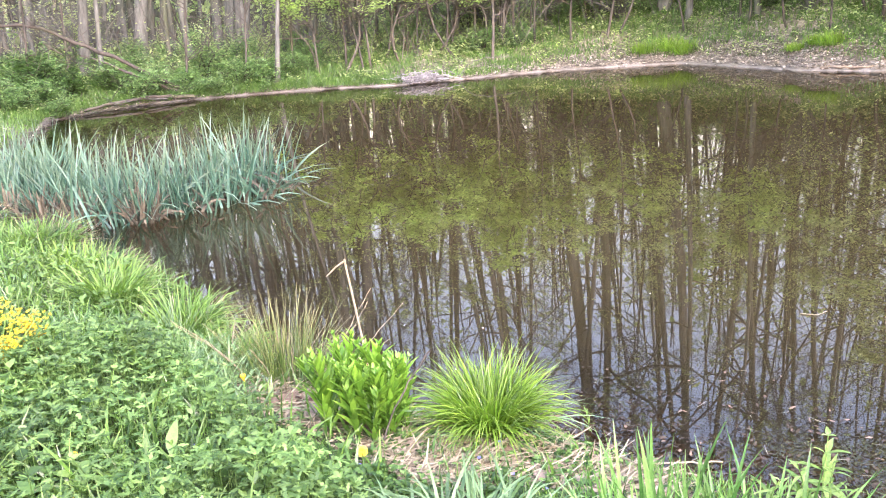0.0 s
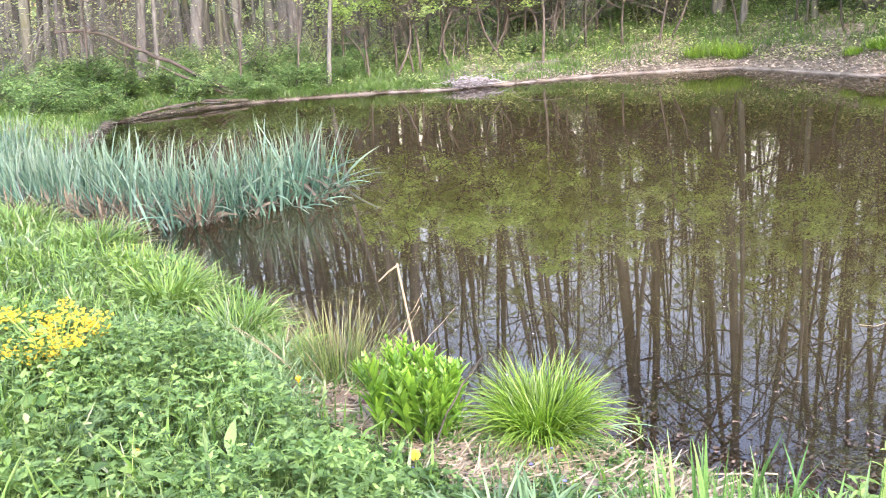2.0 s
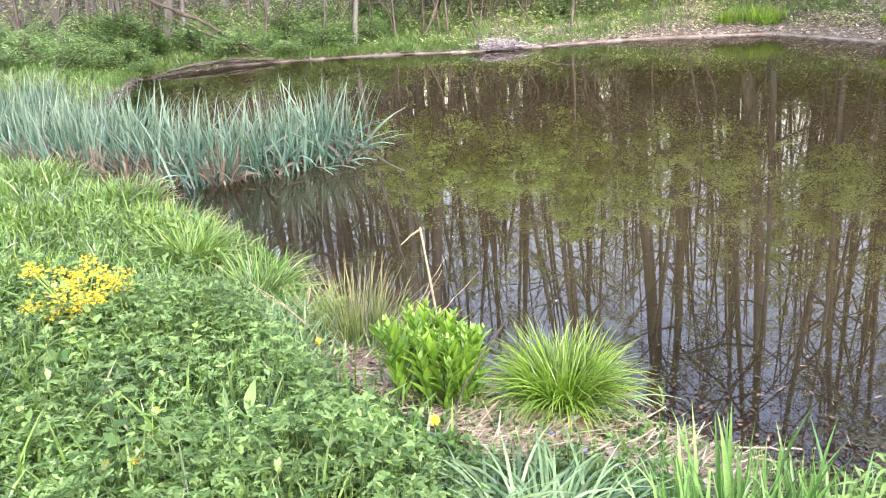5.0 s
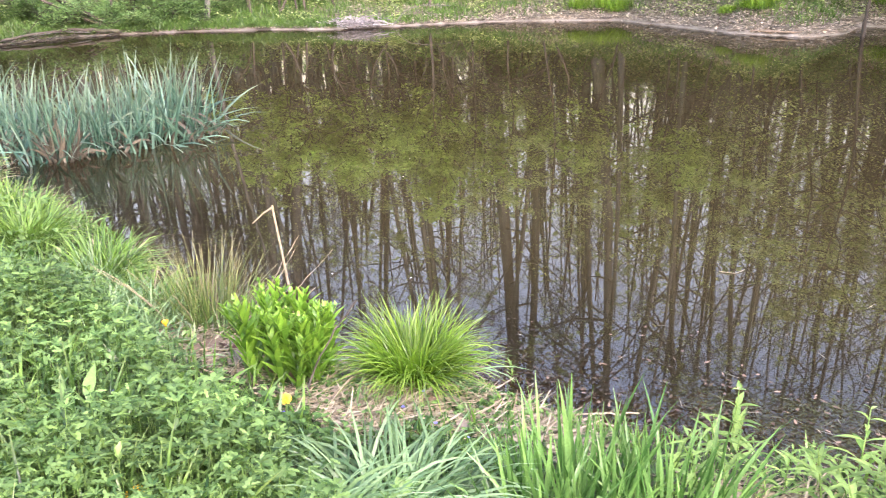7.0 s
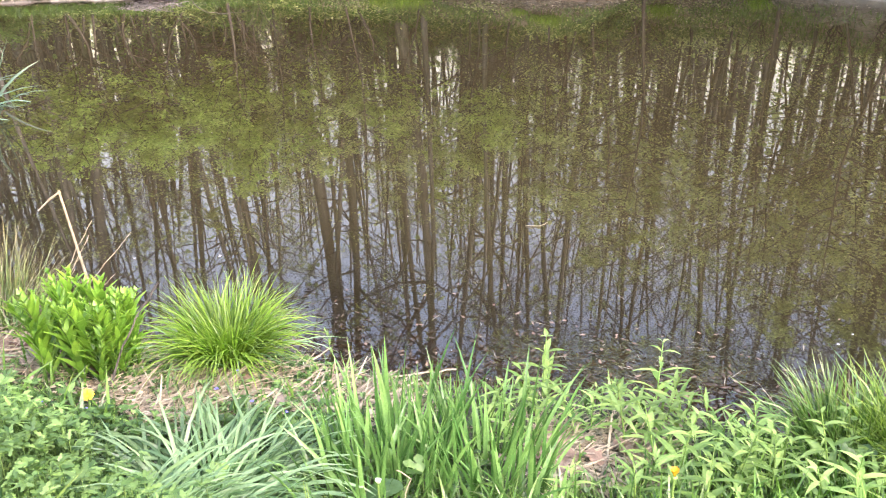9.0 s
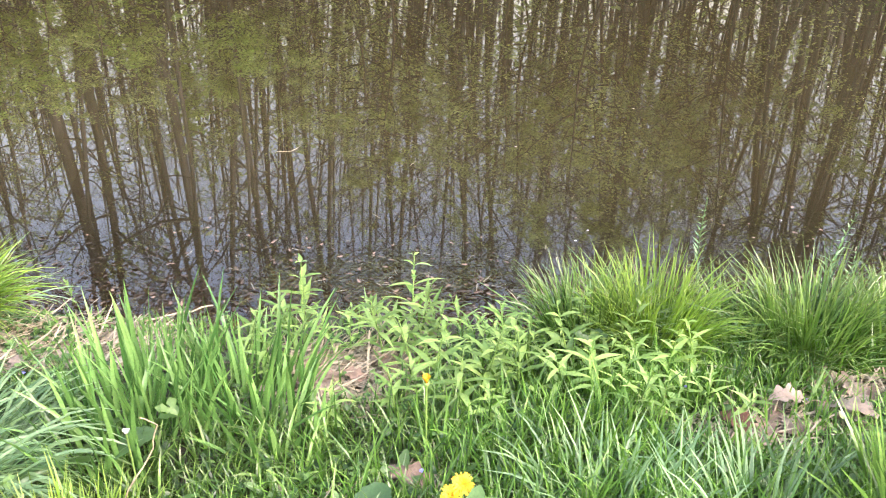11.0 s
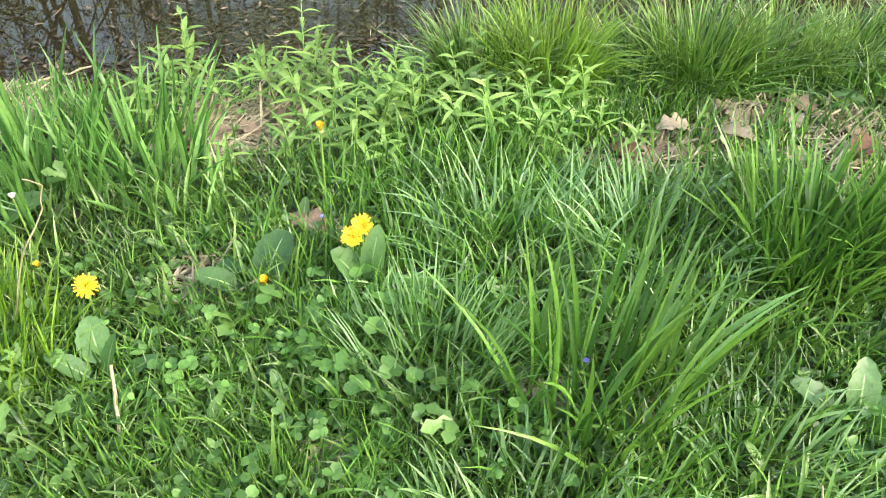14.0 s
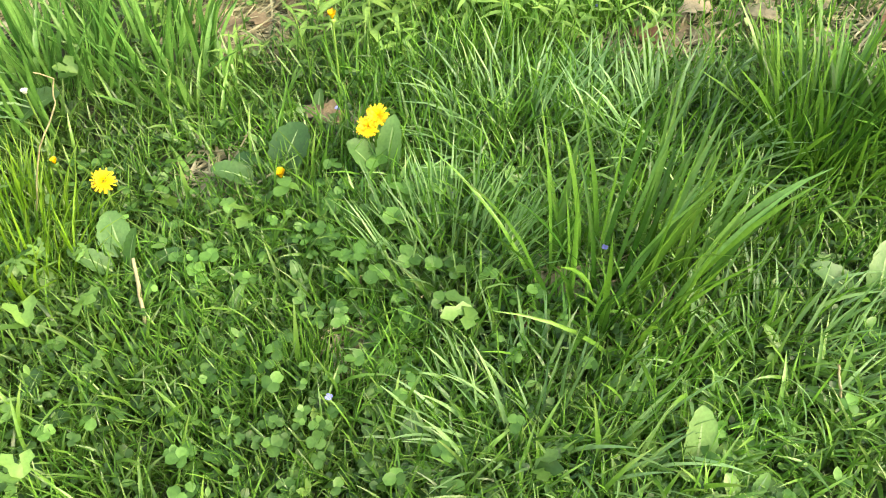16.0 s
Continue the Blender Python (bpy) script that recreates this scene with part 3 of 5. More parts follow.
row_of(LIGHT, 12, 22, 60, 11.5, 18, 0.55, 0.95, lean=5, clear=0.5, gap=0.8)
row_of(BRIGHT, 4, -6, 13, 15.6, 18.5, 0.7, 1.05, lean=6, clear=0.6, gap=0.8)
row_of(SHRUBS, 16, -4, 32, 16, 20.5, 0.6, 1.2, clear=1.4, gap=0.45)
row_of(LIGHT, 11, 4, 30, 15.8, 18.5, 0.6, 0.88, lean=5, clear=0.8, gap=0.9)
row_of(BRIGHT, 7, 2, 34, 15.2, 18.5, 0.8, 1.25, lean=6, clear=0.6, gap=0.9)
row_of(LIGHT, 4, -6, 14, 16.5, 21, 0.6, 0.95, lean=5, clear=0.8, gap=0.8)
row_of(SHRUBS[:2], 34, -36, -10, 13.6, 16, 0.6, 1.1, clear=0.12, gap=0.4)
row_of(SHRUBS[:2], 44, -36, -7, 14.6, 19, 0.6, 1.1, clear=0.4, gap=0.5)
row_of(THICK + TREES, 26, -34, -3, 16.5, 25, 0.55, 1.0, lean=6, toward=-85, clear=1.0, gap=0.75)
row_of(TREES, 34, -37, -3, 19, 31, 0.7, 1.1, lean=5, toward=-85, clear=1.0, gap=0.55)
row_of(TREES, 8, 54, 88, 11.5, 20, 0.5, 1.0, lean=4, clear=0.8, gap=0.6)
row_of(LIGHT, 6, 46, 86, 11, 15, 0.9, 1.5, lean=6, clear=0.5, gap=0.8)
row_of(TREES[:3] + POLES * 2, 40, 52, 90, 11.5, 19, 0.7, 1.15, lean=3, clear=0.6, gap=0.5)
row_of(SHRUBS, 16, -7, 30, 15.5, 20, 0.5, 1.0, clear=1.2, gap=0.5)
row_of(POLES, 20, -2, 34, 15.5, 24, 0.5, 1.0, lean=6, clear=1.0, gap=0.5)
row_of(SHRUBS, 40, 28, 84, 10.5, 16, 0.7, 1.3, clear=0.5, gap=0.6)
row_of([THICKET], 8, -36, -20, 15, 20, 0.8, 1.6, clear=0.9, gap=0.6)
row_of([THICKET], 10, -2, 32, 15.5, 21, 0.7, 1.3, clear=1.2, gap=0.6)
row_of([THICKET], 20, 32, 84, 11, 16, 0.7, 1.2, clear=0.7, gap=0.8)
for ob, az, dist in zip(THICK + TREES + POLES + LIGHT + BRIGHT + SHRUBS + [THICKET], (-30, 36, -33, 27, 33, 41, 49, 57, 65, 24, 38, 52, 30, 45, 9, 19, -26, -19, -14, 12), (25, 23, 24, 26, 21, 22, 19, 21, 20, 17, 15, 15, 14, 13, 16.6, 16.2, 15.6, 16.4, 16.0, 17.5)):
    x, y = polar(az, dist)
    stand(ob, x, y, 0, 3, az + 90, 1.0, copy=False)

# far wood behind, too many to tell apart
bag = Bag()
n = 1250
az, dist = U(-60, 95, n), U(22, 66, n)
keep = (az < -5) | (U(0, 1, n) < 0.95)
az, dist = np.radians(az[keep]), dist[keep]
n = len(az)
foot = np.stack([dist * np.sin(az), dist * np.cos(az)], 1)
q = np.linspace(0, 1, 5)
tall = U(7, 13, n)
pth = np.stack([foot[:, 0:1] + np.outer(U(-1.2, 1.2, n), q), foot[:, 1:2] + np.outer(U(-1, 1, n), q), np.outer(tall, q) + 0.2], 2)
bag.put(tubes(pth, np.outer(U(0.05, 0.15, n), 1 - 0.8 * q), 5))
m = 3600
i, b = rng.integers(0, n, m), U(0.25, 1, m)
f0 = np.stack([foot[i, 0], foot[i, 1], tall[i] * b], 1)
d = rng.normal(0, 1, (m, 3)) + [0, 0, 0.6]
q3 = np.linspace(0, 1, 3)
bag.put(tubes(f0[:, None] + d[:, None] * (U(0.6, 1.6, m)[:, None] * q3)[:, :, None], np.outer(U(0.012, 0.04, m), 1 - 0.8 * q3), 3))
stuff("far_wood", bag, BARK, "dense grey wood far behind the pond", "woodland")
n = 95000
az, dist = np.radians(U(-60, 95, n)), U(24, 66, n)
p = np.stack([dist * np.sin(az), dist * np.cos(az), 0.4 + np.abs(rng.normal(0, 1.0, n)) * np.where(U(0, 1, n) < 0.4, 1.6, 6.0)], 1)
p[:, :2] += rng.normal(0, 0.3, (n, 2))
bag = Bag().put(ribbons(p, U(0, 6.3, n), U(0.6, 2.2, n), 0.2, U(0.12, 0.36, n), 0.2, SCRAP))
stuff("far_undergrowth", bag, WOOD_LEAF, "hazy green undergrowth deep in the wood", "undergrowth")


n = 1500
p = scatter(n, -9, 14, 13.5, 24, 1.2, 10, lambda x, y: 0.25 + 0.75 * patchy(1.3 * x, 1.3 * y))
n = len(p)
q = np.linspace(0, 1, 5)
d = np.stack([rng.normal(0, 0.45, n), rng.normal(0, 0.45, n), np.ones(n)], 1)
pth = p[:, None] + d[:, None] * (U(0.4, 1.5, n)[:, None] * q)[:, :, None]
pth[:, 1:] += np.cumsum(rng.normal(0, 0.05, (n, 4, 3)), 1)
stuff("brushwood", Bag().put(tubes(pth, np.outer(U(0.004, 0.011, n), 1 - 0.7 * q), 3)), TWIG, "thin bare pale brushwood under the trees", "brushwood")
p = scatter(52000, -10, 15, 14, 27, 1.0, 12, lambda x, y: 0.2 + 0.8 * patchy(1.1 * x + 1, 1.1 * y))
n = len(p)
p[:, 2] += np.abs(rng.normal(0.05, 0.22, n))
stuff("woodland_herbs", Bag().put(ribbons(p, U(0, 6.3, n), U(0.7, 1.8, n), U(0, 0.6, n), U(0.05, 0.11, n), U(0.03, 0.06, n), (0.2, 1.0, 0.12), 0, U(-0.4, 0.4, n))), WOOD_LEAF, "light green herbs and seedlings on the wood's floor", "undergrowth")


# ---- far bank ----
def fallen(name, label, category, path, radius, mats, sides=8, twigs=0):
    ob = thing(name, label, category, at=tuple(path[0]))
    path = np.asarray(path, float) - path[0]
    t = np.linspace(0, 1, 16)
    k = np.linspace(0, 1, len(path))
    fine = np.stack([np.interp(t, k, path[:, c]) for c in range(3)], 1)
    fine[1:-1] = (fine[:-2] + 2 * fine[1:-1] + fine[2:]) / 4
    size = np.linalg.norm(path[-1])
    fine += rng.normal(0, 0.004 * size, fine.shape)
    bag = Bag().put(tubes(fine, np.interp(t, [0, 1], radius) * U(0.9, 1.1, 16), sides))
    part("stem", bag, mats, ob)
    if twigs:
        foot = fine[rng.integers(5, 16, twigs)]
        d = rng.normal(0, 1, (twigs, 3)) + [0, 0, 0.3]
        d /= np.linalg.norm(d, axis=1)[:, None]
        q = np.linspace(0, 1, 5)
        tw = foot[:, None] + d[:, None] * (U(0.08, 0.3, twigs)[:, None] * size * q)[:, :, None]
        tw[:, 1:] += rng.normal(0, 0.012 * size, (twigs, 4, 3))
        for line in tw:
            part("twig", Bag().put(tubes(line, U(0.15, 0.4) * radius[1] * (1 - 0.6 * q), 4)), mats, ob)
    return ob


fallen("leaning_dead_tree", "thin dead tree leaning low over the bank", "fallen tree",
       [(-3.95, 14.7, 0.08), (-4.6, 14.6, 0.44), (-5.14, 14.52, 0.77), (-5.6, 14.4, 1.0), (-5.97, 14.3, 1.21), (-6.3, 14.2, 1.36), (-6.75, 14.0, 1.36)], (0.036, 0.022), DARK_BARK, 8, 26)
fallen("fallen_branch", "thin broken branch leaning beside the dead tree", "branch", [(-4.1, 14.6, 0.1), (-4.75, 14.5, 0.4), (-5.2, 14.35, 0.68), (-5.6, 14.2, 0.86)], (0.03, 0.012), DARK_BARK, 6, 5)
fallen("fallen_log", "grey log lying along the waterline", "log", [(-3.9, 14.42, 0.06), (-4.5, 14.24, 0.12), (-4.95, 13.8, 0.1), (-5.3, 13.3, 0.06)], (0.03, 0.018), DARK_BARK, 9, 4)
fallen("fallen_log", "bleached crooked branch stranded on mud", "log", [(-4.3, 14.3, 0.06), (-4.65, 14.12, 0.1), (-4.95, 13.7, 0.08)], (0.012, 0.007), BARK, 7, 3)
fallen("dead_branch", "arched dead branch dipping into the water", "branch", [(0.40, 14.85, -0.02), (0.66, 14.95, 0.27), (1.0, 15.0, 0.33), (1.4, 15.05, 0.3)], (0.011, 0.006), BARK, 6, 3)
fallen("dead_branch", "pale stick lying on the muddy shore", "branch", [(5.6, 12.65, 0.05), (6.1, 12.2, 0.06), (6.6, 12.3, 0.07)], (0.02, 0.012), PALE_OAK, 6)
pile = thing("brush_pile", "pile of bleached grey twigs at the waterline", "twig pile", at=(-0.2, 14.72, 0.03))
n = 420
q = np.linspace(-0.5, 0.5, 4)
c = np.stack([rng.normal(0, 0.2, n), rng.normal(0, 0.12, n), np.abs(rng.normal(0.04, 0.05, n))], 1)
ph, ln = U(0, 3.14, n), U(0.05, 0.24, n)
d = np.stack([np.sin(ph), np.cos(ph), U(-0.25, 0.25, n)], 1)
part("brushwood", Bag().put(tubes(c[:, None] + d[:, None] * (ln[:, None] * q)[:, :, None] + rng.normal(0, 0.012, (n, 4, 3)), np.full((n, 4), 0.006), 4)), DEBRIS, pile)


def blades(p, tall, wide, mat_prof=BLADE, lean=0.45, bend=(0.1, 1.0), fold=0.0):
    n = len(p)
    return ribbons(p, U(0, 6.29, n), np.abs(rng.normal(0, lean, n)), U(*bend, n), tall * U(0.55, 1.15, n), wide * U(0.7, 1.3, n), mat_prof, fold, rng.normal(0, 0.5, n))


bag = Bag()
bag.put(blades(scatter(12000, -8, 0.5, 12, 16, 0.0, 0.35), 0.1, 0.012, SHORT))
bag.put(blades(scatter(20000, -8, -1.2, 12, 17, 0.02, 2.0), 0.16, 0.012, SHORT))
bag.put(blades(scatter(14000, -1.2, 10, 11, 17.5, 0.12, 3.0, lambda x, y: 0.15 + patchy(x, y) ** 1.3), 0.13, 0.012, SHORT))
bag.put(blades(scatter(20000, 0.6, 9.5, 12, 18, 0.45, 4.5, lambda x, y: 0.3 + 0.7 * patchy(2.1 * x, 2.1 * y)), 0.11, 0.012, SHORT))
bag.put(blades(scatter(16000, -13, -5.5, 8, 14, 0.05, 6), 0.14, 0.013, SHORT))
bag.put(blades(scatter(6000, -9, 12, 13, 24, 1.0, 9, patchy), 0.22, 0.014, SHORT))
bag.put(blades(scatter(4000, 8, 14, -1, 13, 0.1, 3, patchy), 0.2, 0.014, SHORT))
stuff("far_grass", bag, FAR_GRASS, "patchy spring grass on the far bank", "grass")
for x, y, s in [(5.9, 12.95, 1.0), (5.5, 13.3, 0.6), (5.75, 13.15, 0.7), (4.4, 15.25, 1.2), (3.7, 15.45, 1.0), (4.1, 15.4, 1.2), (8.2, 13.5, 1.2), (9.0, 12.0, 1.0)]:
    ob = thing("grass_tuft", "bright green grass tuft on the leafy far bank", "grass tuft", "grass tufts", on_ground(x, y)[0])
    n = 240
    p = np.stack([rng.normal(0, 0.1 * s, n), rng.normal(0, 0.07 * s, n), np.zeros(n)], 1)
    part("foliage", Bag().put(blades(p, 0.24 * s, 0.01)), SEDGE, ob)
bag = Bag()
p = np.concatenate([scatter(24000, 0.5, 10, 11, 18, -0.02, 3.5, lambda x, y: 1 - 0.6 * patchy(x, y)), scatter(6000, -8, 1.5, 12, 17, -0.03, 0.4), scatter(9000, 1, 10, 11, 16, -0.04, 0.5), scatter(3500, -12, 10, 12, 24, 0.3, 9), scatter(1500, 8, 14, -1, 13, 0.05, 4)])
n = len(p)
p[:, 2] += 0.012
bag.put(ribbons(p, U(0, 6.3, n), U(1.2, 1.75, n), U(-0.5, 0.7, n), U(0.025, 0.06, n), U(0.014, 0.034, n), (0.3, 1.0, 0.7, 0.1), 0.0, rng.normal(0, 0.4, n)))
stuff("leaf_litter", bag, LIT_BANK_LITTER, "dry brown fallen leaves on the far bank", "leaf litter")
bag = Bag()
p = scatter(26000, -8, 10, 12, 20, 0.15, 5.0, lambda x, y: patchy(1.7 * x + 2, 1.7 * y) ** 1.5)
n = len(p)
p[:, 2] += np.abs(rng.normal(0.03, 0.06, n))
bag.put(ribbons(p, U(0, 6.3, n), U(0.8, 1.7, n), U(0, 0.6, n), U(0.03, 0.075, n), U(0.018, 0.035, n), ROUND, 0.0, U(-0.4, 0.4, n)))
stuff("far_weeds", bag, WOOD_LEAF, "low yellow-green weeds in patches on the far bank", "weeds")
bag = Bag()
p = np.concatenate([scatter(1300, -8, -1, 11, 16, -0.12, 0.4), scatter(3200, -1, 10, 11, 16, -0.1, 0.9)])
n = len(p)
q = np.linspace(-0.5, 0.5, 3)
ph = rng.normal(1.5, 0.6, n)
d = np.stack([np.sin(ph), np.cos(ph), U(-0.1, 0.15, n)], 1)
bag.put(tubes(p[:, None] + [0, 0, 0.015] + d[:, None] * (U(0.05, 0.3, n)[:, None] * q)[:, :, None], np.full((n, 3), 0.0035), 3))
stuff("drift_twigs", bag, TWIG, "small bleached twigs washed along the shore", "twigs")
p = np.concatenate([scatter(90, -5.6, -3.6, 12.4, 14.9, -0.1, 0.06), scatter(130, -6.0, -5.3, 11.9, 12.8, -0.05, 0.25)])
n = len(p)
ph = rng.normal(0.9, 0.7, n)
d = np.stack([np.sin(ph), np.cos(ph), U(-0.12, 0.3, n)], 1)
p[:, 2] = np.maximum(p[:, 2], 0.0) + U(0.005, 0.03, n)
bag = Bag().put(tubes(p[:, None] + d[:, None] * (U(0.06, 0.26, n)[:, None] * q)[:, :, None], np.full((n, 3), 0.005), 3))
stuff("shore_debris", bag, TWIG, "dark rotting reed and twigs heaped along the shore", "debris")


# ---- reed bed ----
def reed_clump(count, dead, label):
    ob = thing("reed_clump", label, "reeds", "reed bed")
    p = np.stack([rng.normal(0, 0.12, count), rng.normal(0, 0.11, count), np.full(count, -0.15)], 1)
    bag = Bag().put(ribbons(p, U(0, 6.3, count), np.abs(rng.normal(0, 0.3, count)), U(-0.5, 0.9, count), U(0.34, 0.92, count), U(0.012, 0.021, count), STRAP, 0.3, U(-1.5, 1.5, count)))
    m = max(4, count // 3)
    bag.put(ribbons(p[:m], U(0, 6.3, m), U(0.05, 0.5, m), U(0.9, 2.2, m), U(0.5, 0.82, m), U(0.014, 0.023, m), STRAP, 0.25, rng.normal(0, 0.4, m)))
    part("foliage", bag, REED, ob)
    if dead:
        p = np.stack([rng.normal(0, 0.1, dead), rng.normal(-0.13, 0.05, dead), np.full(dead, -0.03)], 1)
        bag = Bag().put(ribbons(p, U(0, 6.3, dead), U(0, 0.3, dead), U(0.1, 2.6, dead), U(0.12, 0.36, dead), U(0.012, 0.025, dead), STRAP, 0.3, rng.normal(0, 0.8, dead)))
        part("dead_foliage", bag, DEAD_BASE, ob, "dead brown leaves at the foot")
    return ob


CLUMPS = [reed_clump(19, 5, "blue-green sword-leaved reed clump standing in water"), reed_clump(20, 12, "blue-green reed clump with some dead leaves"),
          reed_clump(12, 44, "reed clump with a skirt of dead brown leaves"), reed_clump(11, 6, "thin reed clump at the bed's edge")]
FRONT = np.array([(-4.9, 7.75), (-4.3, 7.05), (-3.6, 6.6), (-3.05, 6.3), (-2.3, 6.15), (-1.75, 6.45), (-1.3, 6.95)])
for i in range(140):
    u = (i + U(0, 0.9)) / 38 * 5.999 if i < 38 else ((i - 38) * 0.618 % 1) * (5.999 if i < 100 else 3.6)
    j = int(u)
    x, y = FRONT[j] * (1 - u + j) + FRONT[j + 1] * (u - j)
    back = U(0, 0.08) if i < 38 else U(0.1, 1.1) if i < 100 else U(0.7, 2.0)
    x, y = x - 0.25 * back + U(-0.06, 0.06), y + back * (1 - 0.55 * u / 6)
    kind = CLUMPS[(2 if U(0, 1) < 0.65 and 1 < u < 4 else 3 if u > 5 else 1) if i < 38 else int(U(0, 2))]
    size = (0.78 + 0.24 * min(u / 3, 1)) * U(0.7, 1.04)
    m = pose(x, y, max(float(height(x, y)), -0.02), 0, 0, U(0, 360))
    if i in (3, 12, 20, 33):
        kind = CLUMPS[(3, 12, 20, 33).index(i)]
        kind.matrix_basis = m
    else:
        kind = copy_thing(kind, m)
    kind.scale = (size, size, size)


for u, side in [(1.3, 0.0), (1.9, 0.05), (2.35, 0.0), (2.75, 0.06), (3.2, 0.0), (3.6, 0.05), (4.3, 0.03)]:
    j = int(u)
    x, y = FRONT[j] * (1 - u + j) + FRONT[j + 1] * (u - j)
    ob = thing("dead_reed_stump", "bundle of dead brown reed leaves in the water", "dead reed", "dead reed stumps", (x, y - 0.12 - side, -0.02))
    n = 46
    p = np.stack([rng.normal(0, 0.05, n), rng.normal(0, 0.04, n), np.full(n, -0.05)], 1)
    part("foliage", Bag().put(ribbons(p, U(0, 6.3, n), np.abs(rng.normal(0.25, 0.25, n)), U(-0.2, 0.9, n), U(0.16, 0.44, n), U(0.012, 0.024, n), STRAP, 0.3, rng.normal(0, 0.6, n))), DEAD_BASE, ob)


# ---- near bank: tussocks ----
def tussock(name, label, x, y, count, tall, foot, wide, mat, lean=0.45, bend=(0.2, 1.6), straw=0, prof=BLADE, fold=0.0, heading=None, part_label="", single=False, fringe=0):
    ob = thing(name, label, "grass tussock" if "tussock" in name else "grass clump", "tussocks on the bank", on_ground(x, y)[0])
    r, a = foot * np.sqrt(U(0, 1, count)), U(0, 6.29, count)
    p = np.stack([r * np.sin(a), r * np.cos(a), np.full(count, -0.02)], 1)
    phi = a + rng.normal(0, 0.6, count) if heading is None else radians(heading) + rng.normal(0, 0.5, count)
    tilt = np.abs(rng.normal(0, lean, count)) * (0.35 + 0.65 * r / foot)
    shape = [p, phi, tilt, U(*bend, count), tall * U(0.6, 1.15, count), wide * U(0.7, 1.25, count)]
    roll = rng.normal(0, 0.5, count)
    if single:
        for i in range(count):
            part("blade", Bag().put(ribbons(*[q[i:i + 1] for q in shape], prof, fold, roll[i])), mat, ob)
    else:
        part("foliage", Bag().put(ribbons(*shape, prof, fold, roll)), mat, ob, part_label)
    if fringe:
        r, a = foot * U(0.5, 1.1, fringe), U(0, 6.29, fringe)
        p = np.stack([r * np.sin(a), r * np.cos(a), np.full(fringe, -0.01)], 1)
        part("outer_foliage", Bag().put(ribbons(p, a + rng.normal(0, 0.4, fringe), U(0.3, 0.9, fringe), U(0.7, 1.9, fringe), tall * U(0.7, 1.2, fringe), wide * U(0.6, 0.9, fringe), prof, fold, rng.normal(0, 0.5, fringe))), BLUE_GRASS, ob, "paler arching outer blades")
    if straw:
        r, a = foot * U(0.6, 1.3, straw), U(0, 6.29, straw)
        p = np.stack([r * np.sin(a), r * np.cos(a), np.full(straw, 0.0)], 1)
        part("dead_foliage", Bag().put(ribbons(p, a, U(0.5, 1.3, straw), U(0.2, 1.0, straw), tall * U(0.4, 0.95, straw), max(wide * 0.7, 0.0022), BLADE, 0)), STRAW, ob, "bleached dead blades hanging round the foot")
    return ob


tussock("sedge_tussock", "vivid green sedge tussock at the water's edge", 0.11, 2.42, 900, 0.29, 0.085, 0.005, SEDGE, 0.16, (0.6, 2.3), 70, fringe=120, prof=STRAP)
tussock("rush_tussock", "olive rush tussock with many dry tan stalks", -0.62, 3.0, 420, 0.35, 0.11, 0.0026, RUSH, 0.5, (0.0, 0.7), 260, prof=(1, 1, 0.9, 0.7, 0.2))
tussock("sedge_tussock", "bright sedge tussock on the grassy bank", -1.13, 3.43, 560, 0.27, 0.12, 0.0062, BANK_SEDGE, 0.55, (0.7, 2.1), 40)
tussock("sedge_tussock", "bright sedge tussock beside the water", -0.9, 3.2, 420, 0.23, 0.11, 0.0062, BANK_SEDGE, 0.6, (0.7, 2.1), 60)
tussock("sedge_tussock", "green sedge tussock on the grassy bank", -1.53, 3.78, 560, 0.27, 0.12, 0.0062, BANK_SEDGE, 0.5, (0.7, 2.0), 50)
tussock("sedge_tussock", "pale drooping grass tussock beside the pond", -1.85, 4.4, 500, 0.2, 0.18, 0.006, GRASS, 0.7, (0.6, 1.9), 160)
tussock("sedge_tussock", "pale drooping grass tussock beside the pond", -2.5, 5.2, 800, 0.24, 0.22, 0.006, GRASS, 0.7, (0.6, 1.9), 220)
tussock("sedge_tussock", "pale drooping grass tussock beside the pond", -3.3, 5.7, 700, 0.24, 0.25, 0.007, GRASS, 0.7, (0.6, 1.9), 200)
for i in range(20):
    x, y = U(-3.4, -1.3), U(2.9, 5.2)
    if shore(x, y) > 0.2:
        tussock("meadow_tussock", "loose tussock of long meadow grass", x, y, 130, U(0.14, 0.24), 0.12, 0.0065, (GRASS, BLUE_GRASS, SEDGE)[i % 3], 0.5, (0.3, 1.6), 12)
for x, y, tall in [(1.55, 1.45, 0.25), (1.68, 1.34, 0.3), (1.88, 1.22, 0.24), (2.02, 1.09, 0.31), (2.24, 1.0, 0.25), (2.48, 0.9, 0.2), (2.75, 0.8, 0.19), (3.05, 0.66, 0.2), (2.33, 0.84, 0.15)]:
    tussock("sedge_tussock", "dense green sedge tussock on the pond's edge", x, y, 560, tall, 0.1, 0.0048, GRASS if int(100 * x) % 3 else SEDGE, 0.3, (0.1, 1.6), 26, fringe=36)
tussock("broad_grass_clump", "tall upright blue-green grass clump near the water", 0.44, 1.68, 120, 0.285, 0.17, 0.0098, BROAD_GRASS, 0.22, (0.0, 0.6), prof=STRAP, fold=0.25, single=True)
tussock("broad_grass_clump", "upright broad-bladed grass clump near the water", 0.64, 1.6, 100, 0.27, 0.16, 0.0095, BROAD_GRASS, 0.25, (0.0, 0.7), prof=STRAP, fold=0.25, single=True)
